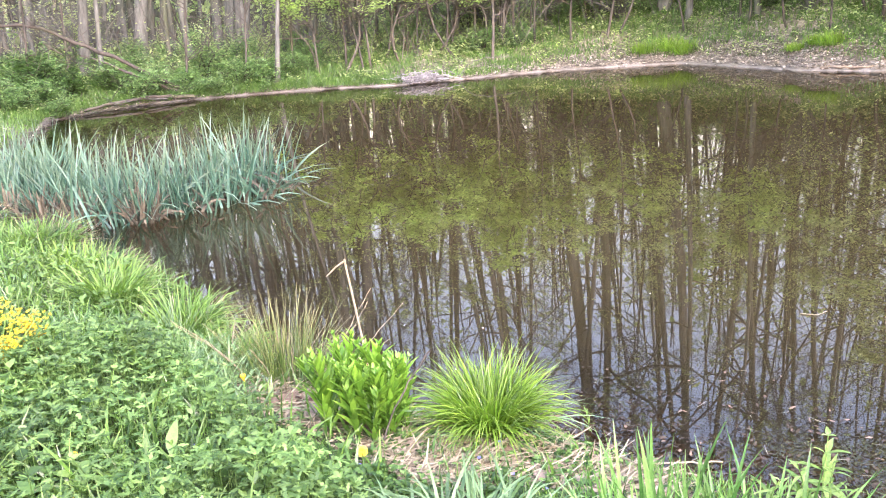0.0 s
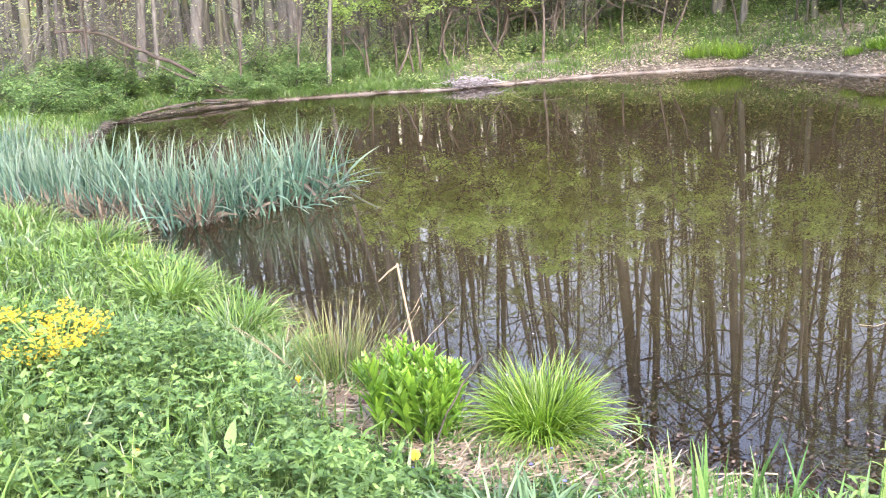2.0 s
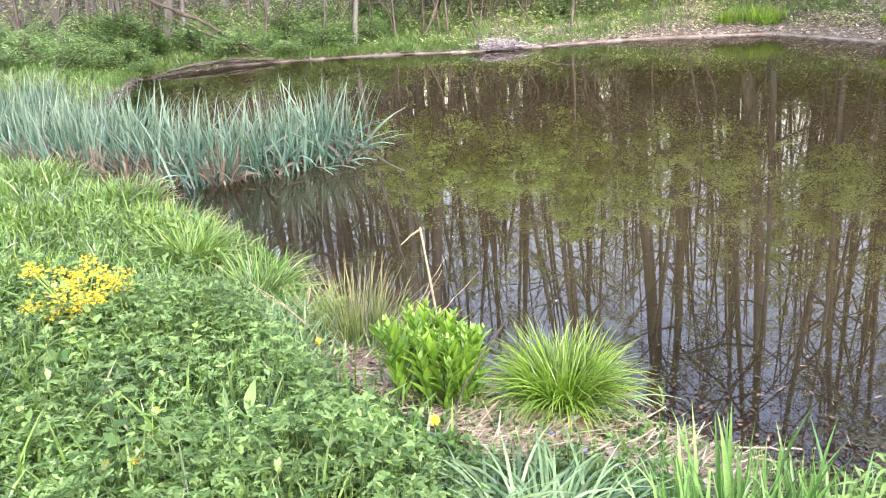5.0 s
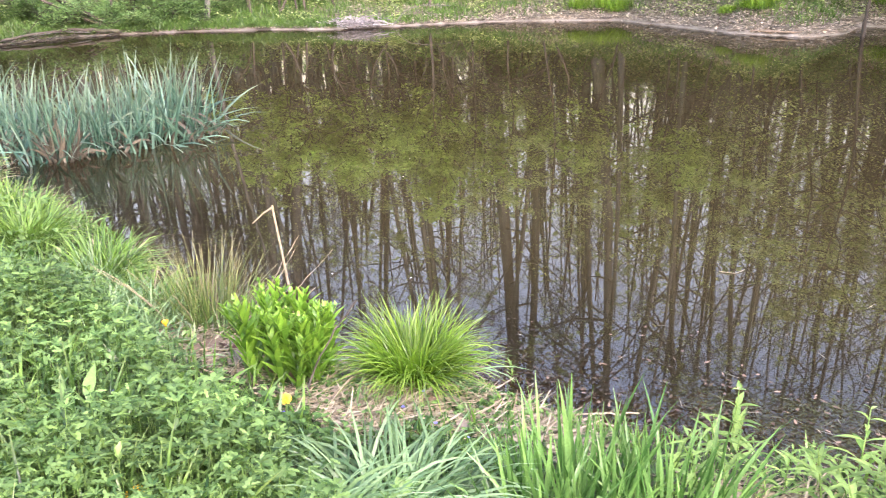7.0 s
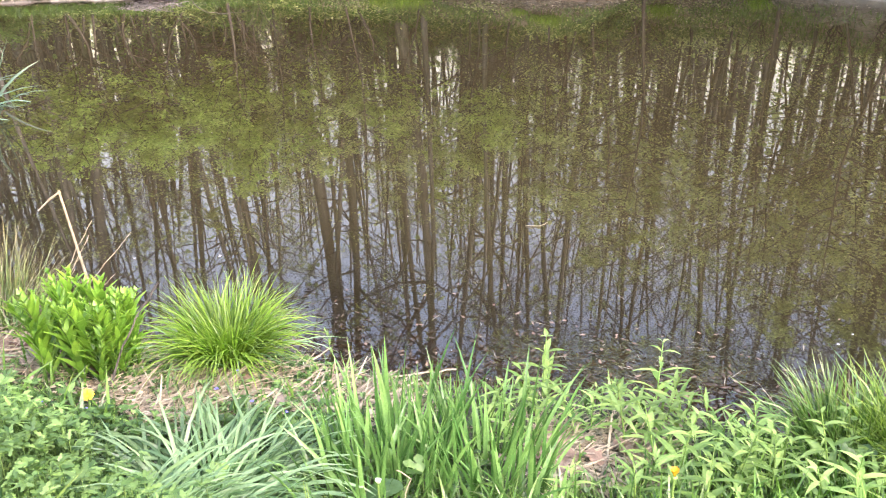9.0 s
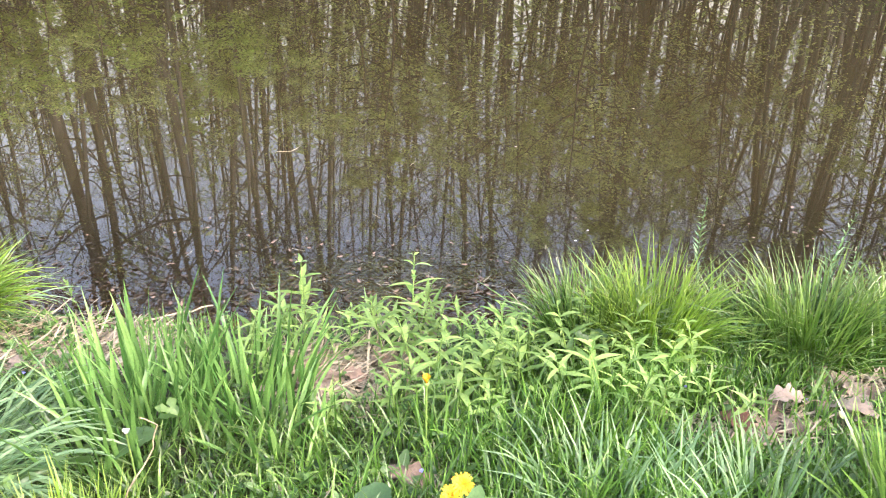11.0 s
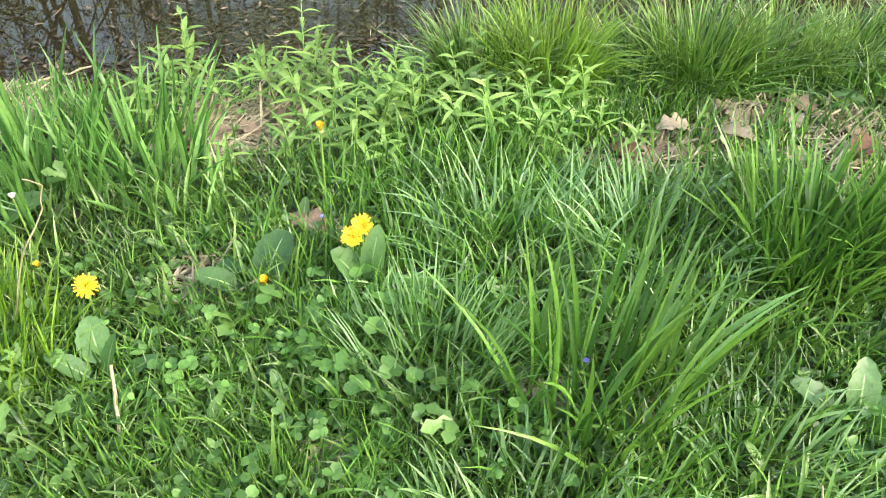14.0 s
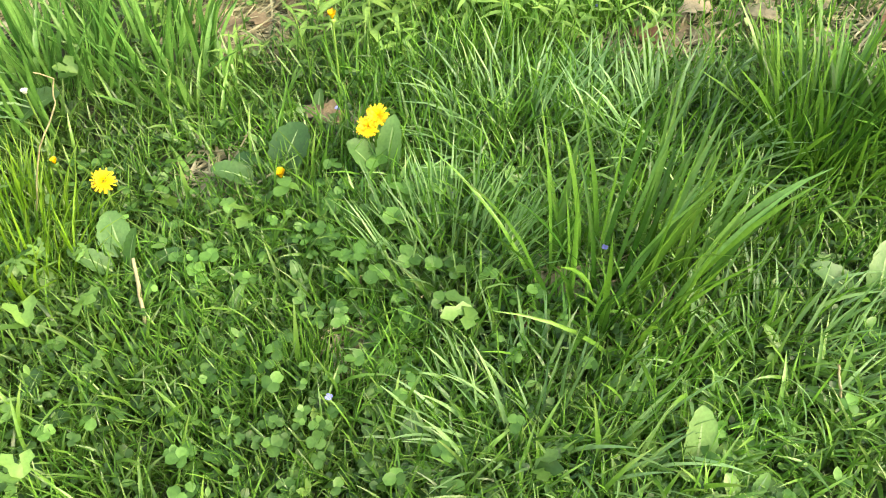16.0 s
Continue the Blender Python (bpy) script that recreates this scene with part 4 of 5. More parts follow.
tussock("broad_grass_clump", "upright broad-bladed grass clump near the water", 0.34, 1.54, 75, 0.25, 0.13, 0.0095, BROAD_GRASS, 0.25, (0.0, 0.7), prof=STRAP, fold=0.25, single=True)
tussock("broad_grass_clump", "low broad-bladed grass clump with yellowing tips", 0.66, 1.44, 30, 0.2, 0.11, 0.012, BROAD_GRASS, 0.3, (0.0, 0.8), prof=STRAP, fold=0.25, single=True)
tussock("arching_grass_clump", "pale arching grass clump on the bank", 0.02, 1.64, 300, 0.31, 0.16, 0.0078, BLUE_GRASS, 0.24, (1.3, 2.6), prof=STRAP, fold=0.2, single=True)
tussock("arching_grass_clump", "pale arching grass clump on the bank", -0.06, 1.52, 300, 0.29, 0.15, 0.0078, BLUE_GRASS, 0.3, (1.2, 2.4), prof=STRAP, fold=0.2, heading=95, single=True)
tussock("broad_grass_clump", "tall shining broad-bladed grass clump in the lawn", 0.90, 0.46, 56, 0.34, 0.12, 0.0095, DARK_GRASS, 0.17, (0.0, 1.0), prof=STRAP, fold=0.3, single=True)
tussock("broad_grass_clump", "long broad grass blades leaning over the lawn", 0.96, 0.45, 18, 0.43, 0.1, 0.0115, BROAD_GRASS, 0.15, (0.2, 1.2), prof=STRAP, fold=0.3, heading=105, single=True)
tussock("dark_grass_clump", "deep green grass clump in the lawn", 1.52, 0.46, 300, 0.28, 0.13, 0.0074, DARK_GRASS, 0.35, (0.1, 1.0), single=True)
tussock("dark_grass_clump", "deep green grass clump in the lawn", 1.72, 0.30, 300, 0.28, 0.14, 0.0074, DARK_GRASS, 0.35, (0.1, 1.0), single=True)
tussock("blue_grass_clump", "wiry blue-green grass clump among clover", 0.75, 0.70, 240, 0.19, 0.11, 0.0042, BLUE_GRASS, 0.5, (0.0, 0.7), single=True)
tussock("pale_grass_clump", "loose pale grass clump in the lawn", 1.08, 0.86, 200, 0.21, 0.16, 0.0062, BLUE_GRASS, 0.6, (0.3, 1.4), single=True)
tussock("pale_grass_clump", "loose pale grass clump in the lawn", 1.28, 0.66, 200, 0.21, 0.16, 0.0062, BLUE_GRASS, 0.6, (0.3, 1.4), single=True)
tussock("pale_grass_clump", "short blue-green grass patch in the lawn", 0.62, 0.34, 250, 0.155, 0.17, 0.006, BLUE_GRASS, 0.6, (0.3, 1.5), prof=STRAP, fold=0.25, single=True)
tussock("pale_grass_clump", "short blue-green grass patch in the lawn", 1.02, 0.22, 190, 0.15, 0.16, 0.006, BLUE_GRASS, 0.6, (0.3, 1.5), prof=STRAP, fold=0.25, single=True)
tussock("fine_grass_clump", "short dark fine grass tuft in the lawn", 0.40, 0.65, 300, 0.1, 0.09, 0.003, DARK_GRASS, 0.3, (0.0, 0.7))
tussock("fine_grass_clump", "yellowish fine grass tuft in the lawn", 0.17, 1.2, 300, 0.2, 0.14, 0.004, SEDGE, 0.35, (0.0, 0.9))


# ---- leafy plants ----
def herb(name, label, category, group, tall, pairs, leaf_len, leaf_wide, mat, whorl=2, droop=(0.3, 1.2), stem_r=0.0028, rise=(0.6, 1.1)):
    """An upright stem with narrow leaves all the way up, each leaf a part."""
    ob = thing(name, label, category, group)
    s = np.linspace(0, 1, 7)
    sway = U(-0.05, 0.05, 2) * tall / 0.25
    spine = np.stack([sway[0] * s ** 2, sway[1] * s ** 2, s * tall - 0.01], 1)
    part("stem", Bag().put(tubes(spine, stem_r * (1 - 0.6 * s), 5)), mat, ob)
    turn = U(0, 6.28)
    for i in range(pairs):
        a = 0.12 + 0.88 * i / (pairs - 1)
        foot = [np.interp(a, s, spine[:, c]) for c in range(3)]
        size = leaf_len * (1 - 0.75 * max(0, a - 0.6) / 0.4) * (0.55 + 0.45 * min(1, a / 0.3))
        for w in range(whorl):
            phi = turn + i * 1.9 + w * 6.283 / whorl + U(-0.3, 0.3)
            tilt = U(*rise) * (1 - 0.5 * max(0, a - 0.6))
            part("leaf", Bag().put(ribbons([foot], phi, tilt, U(*droop), size * U(0.8, 1.15), leaf_wide * (size / leaf_len) ** 0.5 * U(0.8, 1.2), LANCE, 0.3)), mat, ob)
    return ob


HERBS = [herb("leafy_herb", "fresh green herb with narrow drooping leaves", "herb", "leafy herbs by the water", U(0.15, 0.2), 8, 0.095, 0.0155, HERB, rise=(0.85, 1.3)) for _ in range(4)]
spots = []
while len(spots) < 62:
    u = U(0, 1)
    x, y = 0.82 + 0.7 * u + rng.normal(0, 0.08), 1.74 - 0.56 * u + rng.normal(0, 0.12)
    if shore(x, y) > (0.17 if x < 1.15 else 0.09) and all((x - a) ** 2 + (y - b) ** 2 > 0.004 for a, b in spots) and (x - 0.86) ** 2 + (y - 1.54) ** 2 > 0.022:
        spots.append((x, y))
for i, (x, y) in enumerate(spots):
    m = pose(x, y, float(height(x, y)), U(-9, 9), U(-9, 9), U(0, 360))
    if i < 4:
        HERBS[i].matrix_basis = m
        ob = HERBS[i]
    else:
        ob = copy_thing(HERBS[i % 4], m)
    s = U(0.65, 1.08)
    ob.scale = (s, s, s)

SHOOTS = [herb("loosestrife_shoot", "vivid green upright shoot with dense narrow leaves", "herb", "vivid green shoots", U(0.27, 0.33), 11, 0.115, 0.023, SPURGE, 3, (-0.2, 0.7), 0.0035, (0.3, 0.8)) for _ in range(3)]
for i in range(31):
    a, r = U(0, 6.28), 0.14 * math.sqrt(U(0, 1))
    x, y = -0.26 + 1.0 * r * math.sin(a), 2.46 + 0.8 * r * math.cos(a)
    m = pose(x, y, float(height(x, y)), U(-6, 6), U(-6, 6), U(0, 360))
    ob = SHOOTS[i] if i < 3 else copy_thing(SHOOTS[i % 3], m)
    ob.matrix_basis = m
    s = U(0.75, 1.1) * (1.05 - 1.2 * r)
    ob.scale = (s, s, s)
ob = herb("water_herb", "green herb standing in the shallow water", "herb", "", 0.24, 6, 0.09, 0.02, HERB, 3, (0.2, 0.9))
ob.matrix_basis = pose(0.985, 2.06, -0.03)
ob.scale = (1.3, 1.3, 1.12)
for x, y, s in [(0.93, 2.05, 0.6), (0.45, 2.62, 0.4), (0.8, 2.12, 0.5)]:
    c = copy_thing(ob, pose(x, y, 0.0, 5, 4, U(0, 360)))
    c.scale = (s, s, s)
WEED = herb("tall_weed", "tall pale feathery weed behind the sedge", "weed", "", 0.42, 16, 0.045, 0.008, BLUE_GRASS, 3, (0.0, 0.8), 0.002)
WEED.matrix_basis = pose(2.33, 1.3, 0.0, 4, 6, 0)
for x, y, s in [(2.16, 1.58, 0.85), (2.42, 1.22, 0.7)]:
    c = copy_thing(WEED, pose(x, y, 0.0, -8, 10, 70))
    c.scale = (s, s, s)


NETTLES = [herb("nettle", "upright nettle-like herb with toothed paired leaves", "herb", "tall herbs in the carpet", U(0.26, 0.34), 7, 0.07, 0.036, mat, 2, (0.2, 0.9), 0.0026, (0.8, 1.3)) for mat in (COVER, HERB, DARK_COVER)]
for i in range(30):
    u = U(0, 1)
    x, y = -2.3 + 1.75 * u + rng.normal(0, 0.1), 2.75 - 0.95 * u + rng.normal(0, 0.22)
    m = pose(x, y, float(height(x, y)), U(-10, 10), U(-10, 10), U(0, 360))
    ob = NETTLES[i] if i < 3 else copy_thing(NETTLES[i % 3], m)
    ob.matrix_basis = m
    k = U(0.6, 1.05)
    ob.scale = (k, k, k)


def rosette(name, label, x, y, leaves, length, wide, mat, tilt=(0.5, 1.3), droop=(0.1, 0.8), prof=OVAL, stalk=0.05, heading=None):
    """A plant of broad leaves on stalks, each leaf a part."""
    ob = thing(name, label, "weed", "", on_ground(x, y)[0])
    for i in range(leaves):
        phi = 6.283 * i / leaves + U(-0.4, 0.4) if heading is None else radians(heading) + U(-1.1, 1.1)
        t, l = U(*tilt), length * U(0.75, 1.15)
        st = stalk * U(0.6, 1.3)
        tip = np.array([st * math.sin(t) * math.sin(phi), st * math.sin(t) * math.cos(phi), st * math.cos(t)])
        bag = Bag().put(tubes(np.outer(np.linspace(0, 1, 3), tip), np.full(3, 0.003), 5))
        bag.put(ribbons([tip], phi, t, U(*droop), l, wide * U(0.8, 1.15), prof, 0.22, U(-0.3, 0.3)))
        part("leaf", bag, mat, ob)
    return ob


WIDE = (0.25, 0.7, 0.92, 0.86, 1.0, 0.9, 0.96, 0.8, 0.82, 0.6, 0.5, 0.08)


def broad_leaves(name, label, x, y, mat, leaves):
    """A low plant of single broad leaves: heading, tilt, droop, length, width, stalk; each leaf has a pale midrib."""
    ob = thing(name, label, "weed", "", on_ground(x, y)[0])
    for heading, t, droop, l, w, st in leaves:
        phi, lean = radians(heading), U(-0.2, 0.2)
        way = np.array([math.sin(t) * math.sin(phi), math.sin(t) * math.cos(phi), math.cos(t)])
        tip = st * way
        bag = Bag().put(tubes(np.outer(np.linspace(0, 1, 3), tip), np.full(3, 0.0026), 5))
        bag.put(ribbons([tip], phi, t, droop, l, w, WIDE, 0.28, lean))
        leaf = part("leaf", bag, mat, ob)
        nor = np.array([-math.cos(t) * math.sin(phi), -math.cos(t) * math.cos(phi), math.sin(t)])
        part("midrib", Bag().put(ribbons([tip + 0.0012 * nor], phi, t, droop, 0.92 * l, 0.0042, (1.0, 0.95, 0.9, 0.85, 0.8, 0.75, 0.7, 0.6, 0.5, 0.4, 0.3, 0.1), 0.0, lean)), RIB, leaf)
    return ob


broad_leaves("dock_plant", "grey-green broad dock leaves on the bank", 0.27, 1.52, DOCK, [(205, 0.55, 0.5, 0.11, 0.085, 0.1), (120, 0.8, 0.5, 0.1, 0.07, 0.09), (280, 1.0, 0.4, 0.08, 0.05, 0.06)])
broad_leaves("dock_plant", "broad pale dock leaves in the lawn", 0.62, 1.05, DOCK, [(62, 0.85, 0.4, 0.095, 0.08, 0.05), (310, 0.9, 0.5, 0.08, 0.055, 0.05), (350, 1.1, 0.4, 0.07, 0.05, 0.04), (215, 1.2, 0.3, 0.06, 0.04, 0.03)])
broad_leaves("dock_plant", "broad upright dock leaves behind dandelions", 0.79, 0.93, DOCK, [(-40, 0.42, 0.4, 0.1, 0.075, 0.03), (62, 0.22, 0.35, 0.115, 0.05, 0.04), (130, 0.8, 0.5, 0.07, 0.04, 0.03)])
broad_leaves("plantain_plant", "glossy oval plantain leaves in the lawn", 0.31, 1.025, DOCK, [(15, 0.85, 0.4, 0.085, 0.062, 0.05), (75, 0.25, 0.4, 0.085, 0.034, 0.03), (318, 0.8, 0.4, 0.08, 0.042, 0.04), (250, 1.1, 0.4, 0.075, 0.04, 0.03), (175, 1.2, 0.3, 0.07, 0.036, 0.02), (110, 0.9, 0.4, 0.08, 0.032, 0.03)])
broad_leaves("plantain_plant", "broad oval plantain leaves at the lawn's edge", 1.235, 0.17, DOCK, [(50, 0.45, 0.5, 0.1, 0.06, 0.03), (128, 0.6, 0.5, 0.1, 0.055, 0.03), (335, 0.9, 0.5, 0.1, 0.055, 0.04), (250, 1.0, 0.4, 0.09, 0.05, 0.03), (185, 0.9, 0.4, 0.1, 0.055, 0.03)])
broad_leaves("plantain_plant", "pale oval plantain leaves in short grass", 0.77, 0.17, PALE_LEAF, [(45, 0.4, 0.5, 0.088, 0.052, 0.025), (150, 1.3, 0.2, 0.1, 0.056, 0.03), (112, 1.25, 0.3, 0.085, 0.05, 0.03), (250, 1.2, 0.3, 0.07, 0.04, 0.02), (325, 1.1, 0.4, 0.06, 0.034, 0.02)])
broad_leaves("plantain_plant", "oval plantain leaves in short grass", 0.04, 0.86, DOCK, [(125, 1.0, 0.4, 0.075, 0.036, 0.03), (60, 0.9, 0.4, 0.08, 0.038, 0.03), (180, 1.2, 0.3, 0.085, 0.04, 0.03), (300, 1.0, 0.4, 0.08, 0.04, 0.03)])
broad_leaves("clover_plant", "large three-leaved light green clover", 0.385, 0.52, HERB, [(20, 1.15, 0.4, 0.04, 0.042, 0.045), (140, 1.2, 0.4, 0.042, 0.042, 0.04), (265, 1.15, 0.4, 0.04, 0.042, 0.045)])
broad_leaves("plantain_plant", "small oval leaves in the lawn", 0.46, 0.42, DOCK, [(30, 0.9, 0.4, 0.065, 0.034, 0.03), (110, 1.0, 0.4, 0.06, 0.034, 0.03), (200, 1.1, 0.3, 0.06, 0.03, 0.03), (290, 1.0, 0.3, 0.06, 0.034, 0.03)])
broad_leaves("plantain_plant", "small oval leaves in the lawn", 0.83, 0.60, DOCK, [(20, 0.6, 0.4, 0.075, 0.034, 0.03), (320, 0.9, 0.4, 0.07, 0.03, 0.03), (100, 1.0, 0.4, 0.06, 0.03, 0.03)])
for i in range(34):
    x, y = U(-0.1, 1.5), U(-0.1, 1.3)
    broad_leaves("lawn_weed", "small leafy weed between the grass blades", x, y, (DOCK, COVER, PALE_LEAF, HERB)[i % 4], [(72 * j + U(-25, 25), U(0.7, 1.25), U(0.1, 0.6), U(0.03, 0.06), U(0.016, 0.03), U(0.015, 0.04)) for j in range(int(U(4, 6)))])
rosette("plantain_plant", "pointed green plantain rosette among herbs", -0.74, 1.91, 8, 0.11, 0.032, COVER, (0.45, 0.95), (0.3, 1.0), LANCE, 0.15)
rosette("plantain_plant", "pointed green plantain rosette among herbs", -0.49, 1.86, 7, 0.105, 0.032, COVER, (0.45, 0.95), (0.3, 1.0), LANCE, 0.14)


def dandelion(x, y, z, wide=0.042, face=(0.0, 0.0), bud=False):
    foot = on_ground(x, y)[0]
    up = max(z - foot[2], 0.04)
    ob = thing("dandelion", "half-open orange dandelion on a stalk" if bud else "yellow dandelion in full flower", "flower", "dandelions", foot)
    s = np.linspace(0, 1, 6)
    bend = np.stack([face[0] * 0.03 * s ** 2, face[1] * 0.03 * s ** 2, up * s], 1)
    part("stalk", Bag().put(tubes(bend, np.full(6, 0.0025), 6)), HERB, ob)
    bag = Bag()
    for count, t, l in ((48, 1.42, 1.0), (40, 1.12, 0.88), (32, 0.8, 0.7), (20, 0.35, 0.5)):
        if bud:
            t *= 0.25
        bag.put(ribbons(np.repeat([bend[-1]], count, 0), U(0, 6.3, count), t * U(0.9, 1.1, count), 0.15, wide / 2 * l * U(0.85, 1.1, count) * (1.3 if bud else 1), 0.003, (0.5, 1, 1, 0.8), 0))
    head = part("flower_head", bag, YELLOW, ob)
    cup = np.stack([bend[-1] + [0, 0, dz] for dz in (-0.009, -0.005, 0.0, 0.002)])
    part("calyx", Bag().put(tubes(cup, np.array([0.002, 0.006, 0.007, 0.004]), 8)), HERB, ob)
    head.matrix_basis = Matrix.Translation(bend[-1]) @ Matrix.Rotation(radians(6 if bud else 38), 4, Vector((y, -x, 0)).normalized()) @ Matrix.Translation(-Vector(bend[-1]))
    return ob


for x, y, z, w, b in [(0.815, 0.98, 0.335, 0.044, 0), (0.792, 0.981, 0.32, 0.042, 0), (0.36, 1.176, 0.305, 0.044, 0), (0.62, 1.017, 0.27, 0.032, 1), (0.316, 1.289, 0.29, 0.02, 1), (-0.264, 2.18, 0.23, 0.032, 0),
                      (-0.997, 2.042, 0.35, 0.024, 0), (-0.99, 1.87, 0.31, 0.032, 0), (-1.06, 1.85, 0.3, 0.034, 0), (-0.54, 1.67, 0.3, 0.045, 0), (0.891, 1.224, 0.38, 0.03, 1), (-0.661, 2.548, 0.3, 0.035, 1)]:
    dandelion(x, y, z, w, bud=bool(b))


# yellow-flowered cress on the bank
cress = thing("yellow_cress", "tall cress with clusters of bright yellow flowers", "flower", "", on_ground(-1.6, 2.85)[0])
n = 34
a, r = U(0, 6.28, n), 0.16 * np.sqrt(U(0, 1, n))
top = np.stack([1.25 * r * np.sin(a), r * np.cos(a), U(0.1, 0.31, n)], 1)
q = np.linspace(0, 1, 5)
pth = np.stack([np.outer(top[:, 0], q ** 1.4) * 1.0, np.outer(top[:, 1], q ** 1.4), np.outer(top[:, 2], q)], 2)
for line in pth:
    part("stalk", Bag().put(tubes(line, np.full(5, 0.0028), 5)), HERB, cress)
for t in top:
    k = 19
    c = t + np.stack([rng.normal(0, 0.017, k), rng.normal(0, 0.017, k), rng.normal(0.0, 0.016, k)], 1)
    bag = Bag()
    for w in range(4):
        bag.put(ribbons(c, w * 1.571 + U(0, 0.4, k), U(0.3, 1.6, k), 0.2, U(0.006, 0.009, k), 0.0075, ROUND))
    tagged(part("flower_head", bag, RAPE, cress), kind="stuff")
k = 160
i, b = rng.integers(0, n, k), U(0.05, 0.75, k)
p = np.stack([top[i, 0] * b ** 1.4, top[i, 1] * b ** 1.4, top[i, 2] * b], 1)
part("foliage", Bag().put(ribbons(p, U(0, 6.3, k), U(0.5, 1.3, k), U(0.2, 1.0, k), U(0.05, 0.11, k), U(0.015, 0.03, k), OVAL, 0.25)), HERB, cress)


# ---- sticks and litter ----
reed = thing("broken_reed", "pale broken reed stalk with a bent tip", "dead reed", "", (-0.35, 3.31, 0.0))
part("stalk", Bag().put(tubes(np.array([(0.02, 0, -0.15), (0.0, 0, 0.08), (-0.02, 0.0, 0.25), (-0.045, 0, 0.455)]), np.array([0.006, 0.0055, 0.005, 0.0045]), 7)), STRAW, reed)
part("bent_tip", Bag().put(tubes(np.array([(-0.04, 0, 0.45), (-0.08, 0, 0.425), (-0.125, 0, 0.385)]), np.array([0.0045, 0.004, 0.002]), 6)), STRAW, reed)
for i in range(9):
    a, l = U(0, 6.28), U(0.3, 0.52)
    x, y = -0.6 + 0.14 * math.sin(a), 3.0 + 0.1 * math.cos(a)
    z = float(height(x, y))
    tip = (x + 0.7 * l * math.sin(a), y + 0.5 * l * math.cos(a), z + 0.75 * l)
    fallen("dry_stem", "thin dry stem leaning out of the rushes", "dead stem", [(x, y, z), ((x + tip[0]) / 2, (y + tip[1]) / 2, z + 0.44 * l), tip], (0.002, 0.001), STRAW, 5)
fallen("dark_twig", "dark bare twig sticking up through the shoots", "twig", [(-0.24, 2.33, 0.13), (-0.17, 2.34, 0.28), (-0.115, 2.35, 0.37), (-0.055, 2.36, 0.45)], (0.0036, 0.0026), DARK_BARK, 6)
for i in range(22):
    u = U(0, 1)
    x, y = -0.72 + 1.25 * u + rng.normal(0, 0.05), 2.74 - 0.5 * u + rng.normal(0, 0.09)
    h, l = radians(rng.normal(112, 16)), U(0.15, 0.32)
    e = np.array([(x - l * math.sin(h), y - l * math.cos(h)), (x, y), (x + l * math.sin(h), y + l * math.cos(h))])
    z = np.maximum(height(e[:, 0], e[:, 1]), 0.0) + U(0.006, 0.03)
    fallen("dead_reed_stalk", "bleached dead reed stalk lying on the bank", "dead reed", np.column_stack([e, z]).tolist(), (U(0.003, 0.0055), 0.003), STRAW, 6)
fallen("dead_reed_stalk", "long bleached reed stalk lying in the shallows", "dead reed", [(0.28, 2.40, 0.05), (0.5, 2.36, 0.035), (0.72, 2.27, 0.02)], (0.005, 0.004), STRAW, 6)
fallen("dry_stem", "bent dry stem above the grass", "dead stem", [(0.24, 1.24, 0.24), (0.29, 1.2, 0.41), (0.34, 1.2, 0.47), (0.355, 1.2, 0.52), (0.33, 1.2, 0.54)], (0.0016, 0.001), STRAW, 5)
fallen("dry_stem", "old brown flower stalk in the lawn", "dead stem", [(0.25, 0.84, 0.21), (0.28, 0.9, 0.235), (0.32, 0.985, 0.3)], (0.004, 0.003), STRAW, 6)
fallen("dry_stem", "old brown flower stalk in the lawn", "dead stem", [(1.0, 0.05, 0.2), (1.01, 0.1, 0.26), (1.02, 0.13, 0.31)], (0.003, 0.002), STRAW, 6)
bud = thing("daisy_bud", "small white closed daisy on a stalk", "flower", "", on_ground(0.33, 1.36)[0])
part("stalk", Bag().put(tubes(np.array([(0, 0, 0), (0.003, 0, 0.1), (0, 0, 0.2)]), np.full(3, 0.0018), 5)), HERB, bud)
part("flower_head", Bag().put(ribbons(np.repeat([(0, 0, 0.196)], 16, 0), U(0, 6.3, 16), U(0.1, 0.7, 16), 0.3, 0.012, 0.005, ROUND)), WHITE, bud)

LOBES = tuple(max(0.05, math.sin(math.pi * min(1, 0.06 + 0.94 * i / 22)) ** 0.6 * (0.78 - 0.24 * math.cos(2 * math.pi * 3.5 * i / 22))) for i in range(23))


def dead_leaf(x, y, size, mat, label, turn, curl=0.5, lift=0.015):
    ob = thing("dead_leaf", label, "leaf", "dead leaves on the bank", on_ground(x, y)[0] + np.array([0, 0, lift]), turn)
    part("blade", Bag().put(ribbons([(0, -size / 2, 0)], 0, 1.45 - curl / 2, curl, size, size * 0.72, LOBES, 0.35, 0.1)), mat, ob)
    part("leaf_stalk", Bag().put(tubes(np.array([(0, -size / 2, 0), (0.004, -size * 0.75, 0.004), (0.0, -size, 0.0)]), np.full(3, 0.0015), 4)), mat, ob)


dead_leaf(1.70, 0.93, 0.095, PALE_OAK, "pale curled dead leaf lying in the grass", 60, 1.3, 0.035)
dead_leaf(1.80, 0.815, 0.11, PALE_OAK, "pale lobed oak leaf lying on the grass", 200, 0.9, 0.03)
dead_leaf(2.0, 0.78, 0.09, PALE_OAK, "pale lobed oak leaf lying on the grass", 120, 0.7, 0.02)
dead_leaf(2.08, 0.82, 0.1, OAK, "brown dead leaf lying on the grass", 20, 0.8)
dead_leaf(2.0, 0.59, 0.12, RED_LEAF, "rust-brown curled leaf on bare soil", 80, 1.0, 0.02)
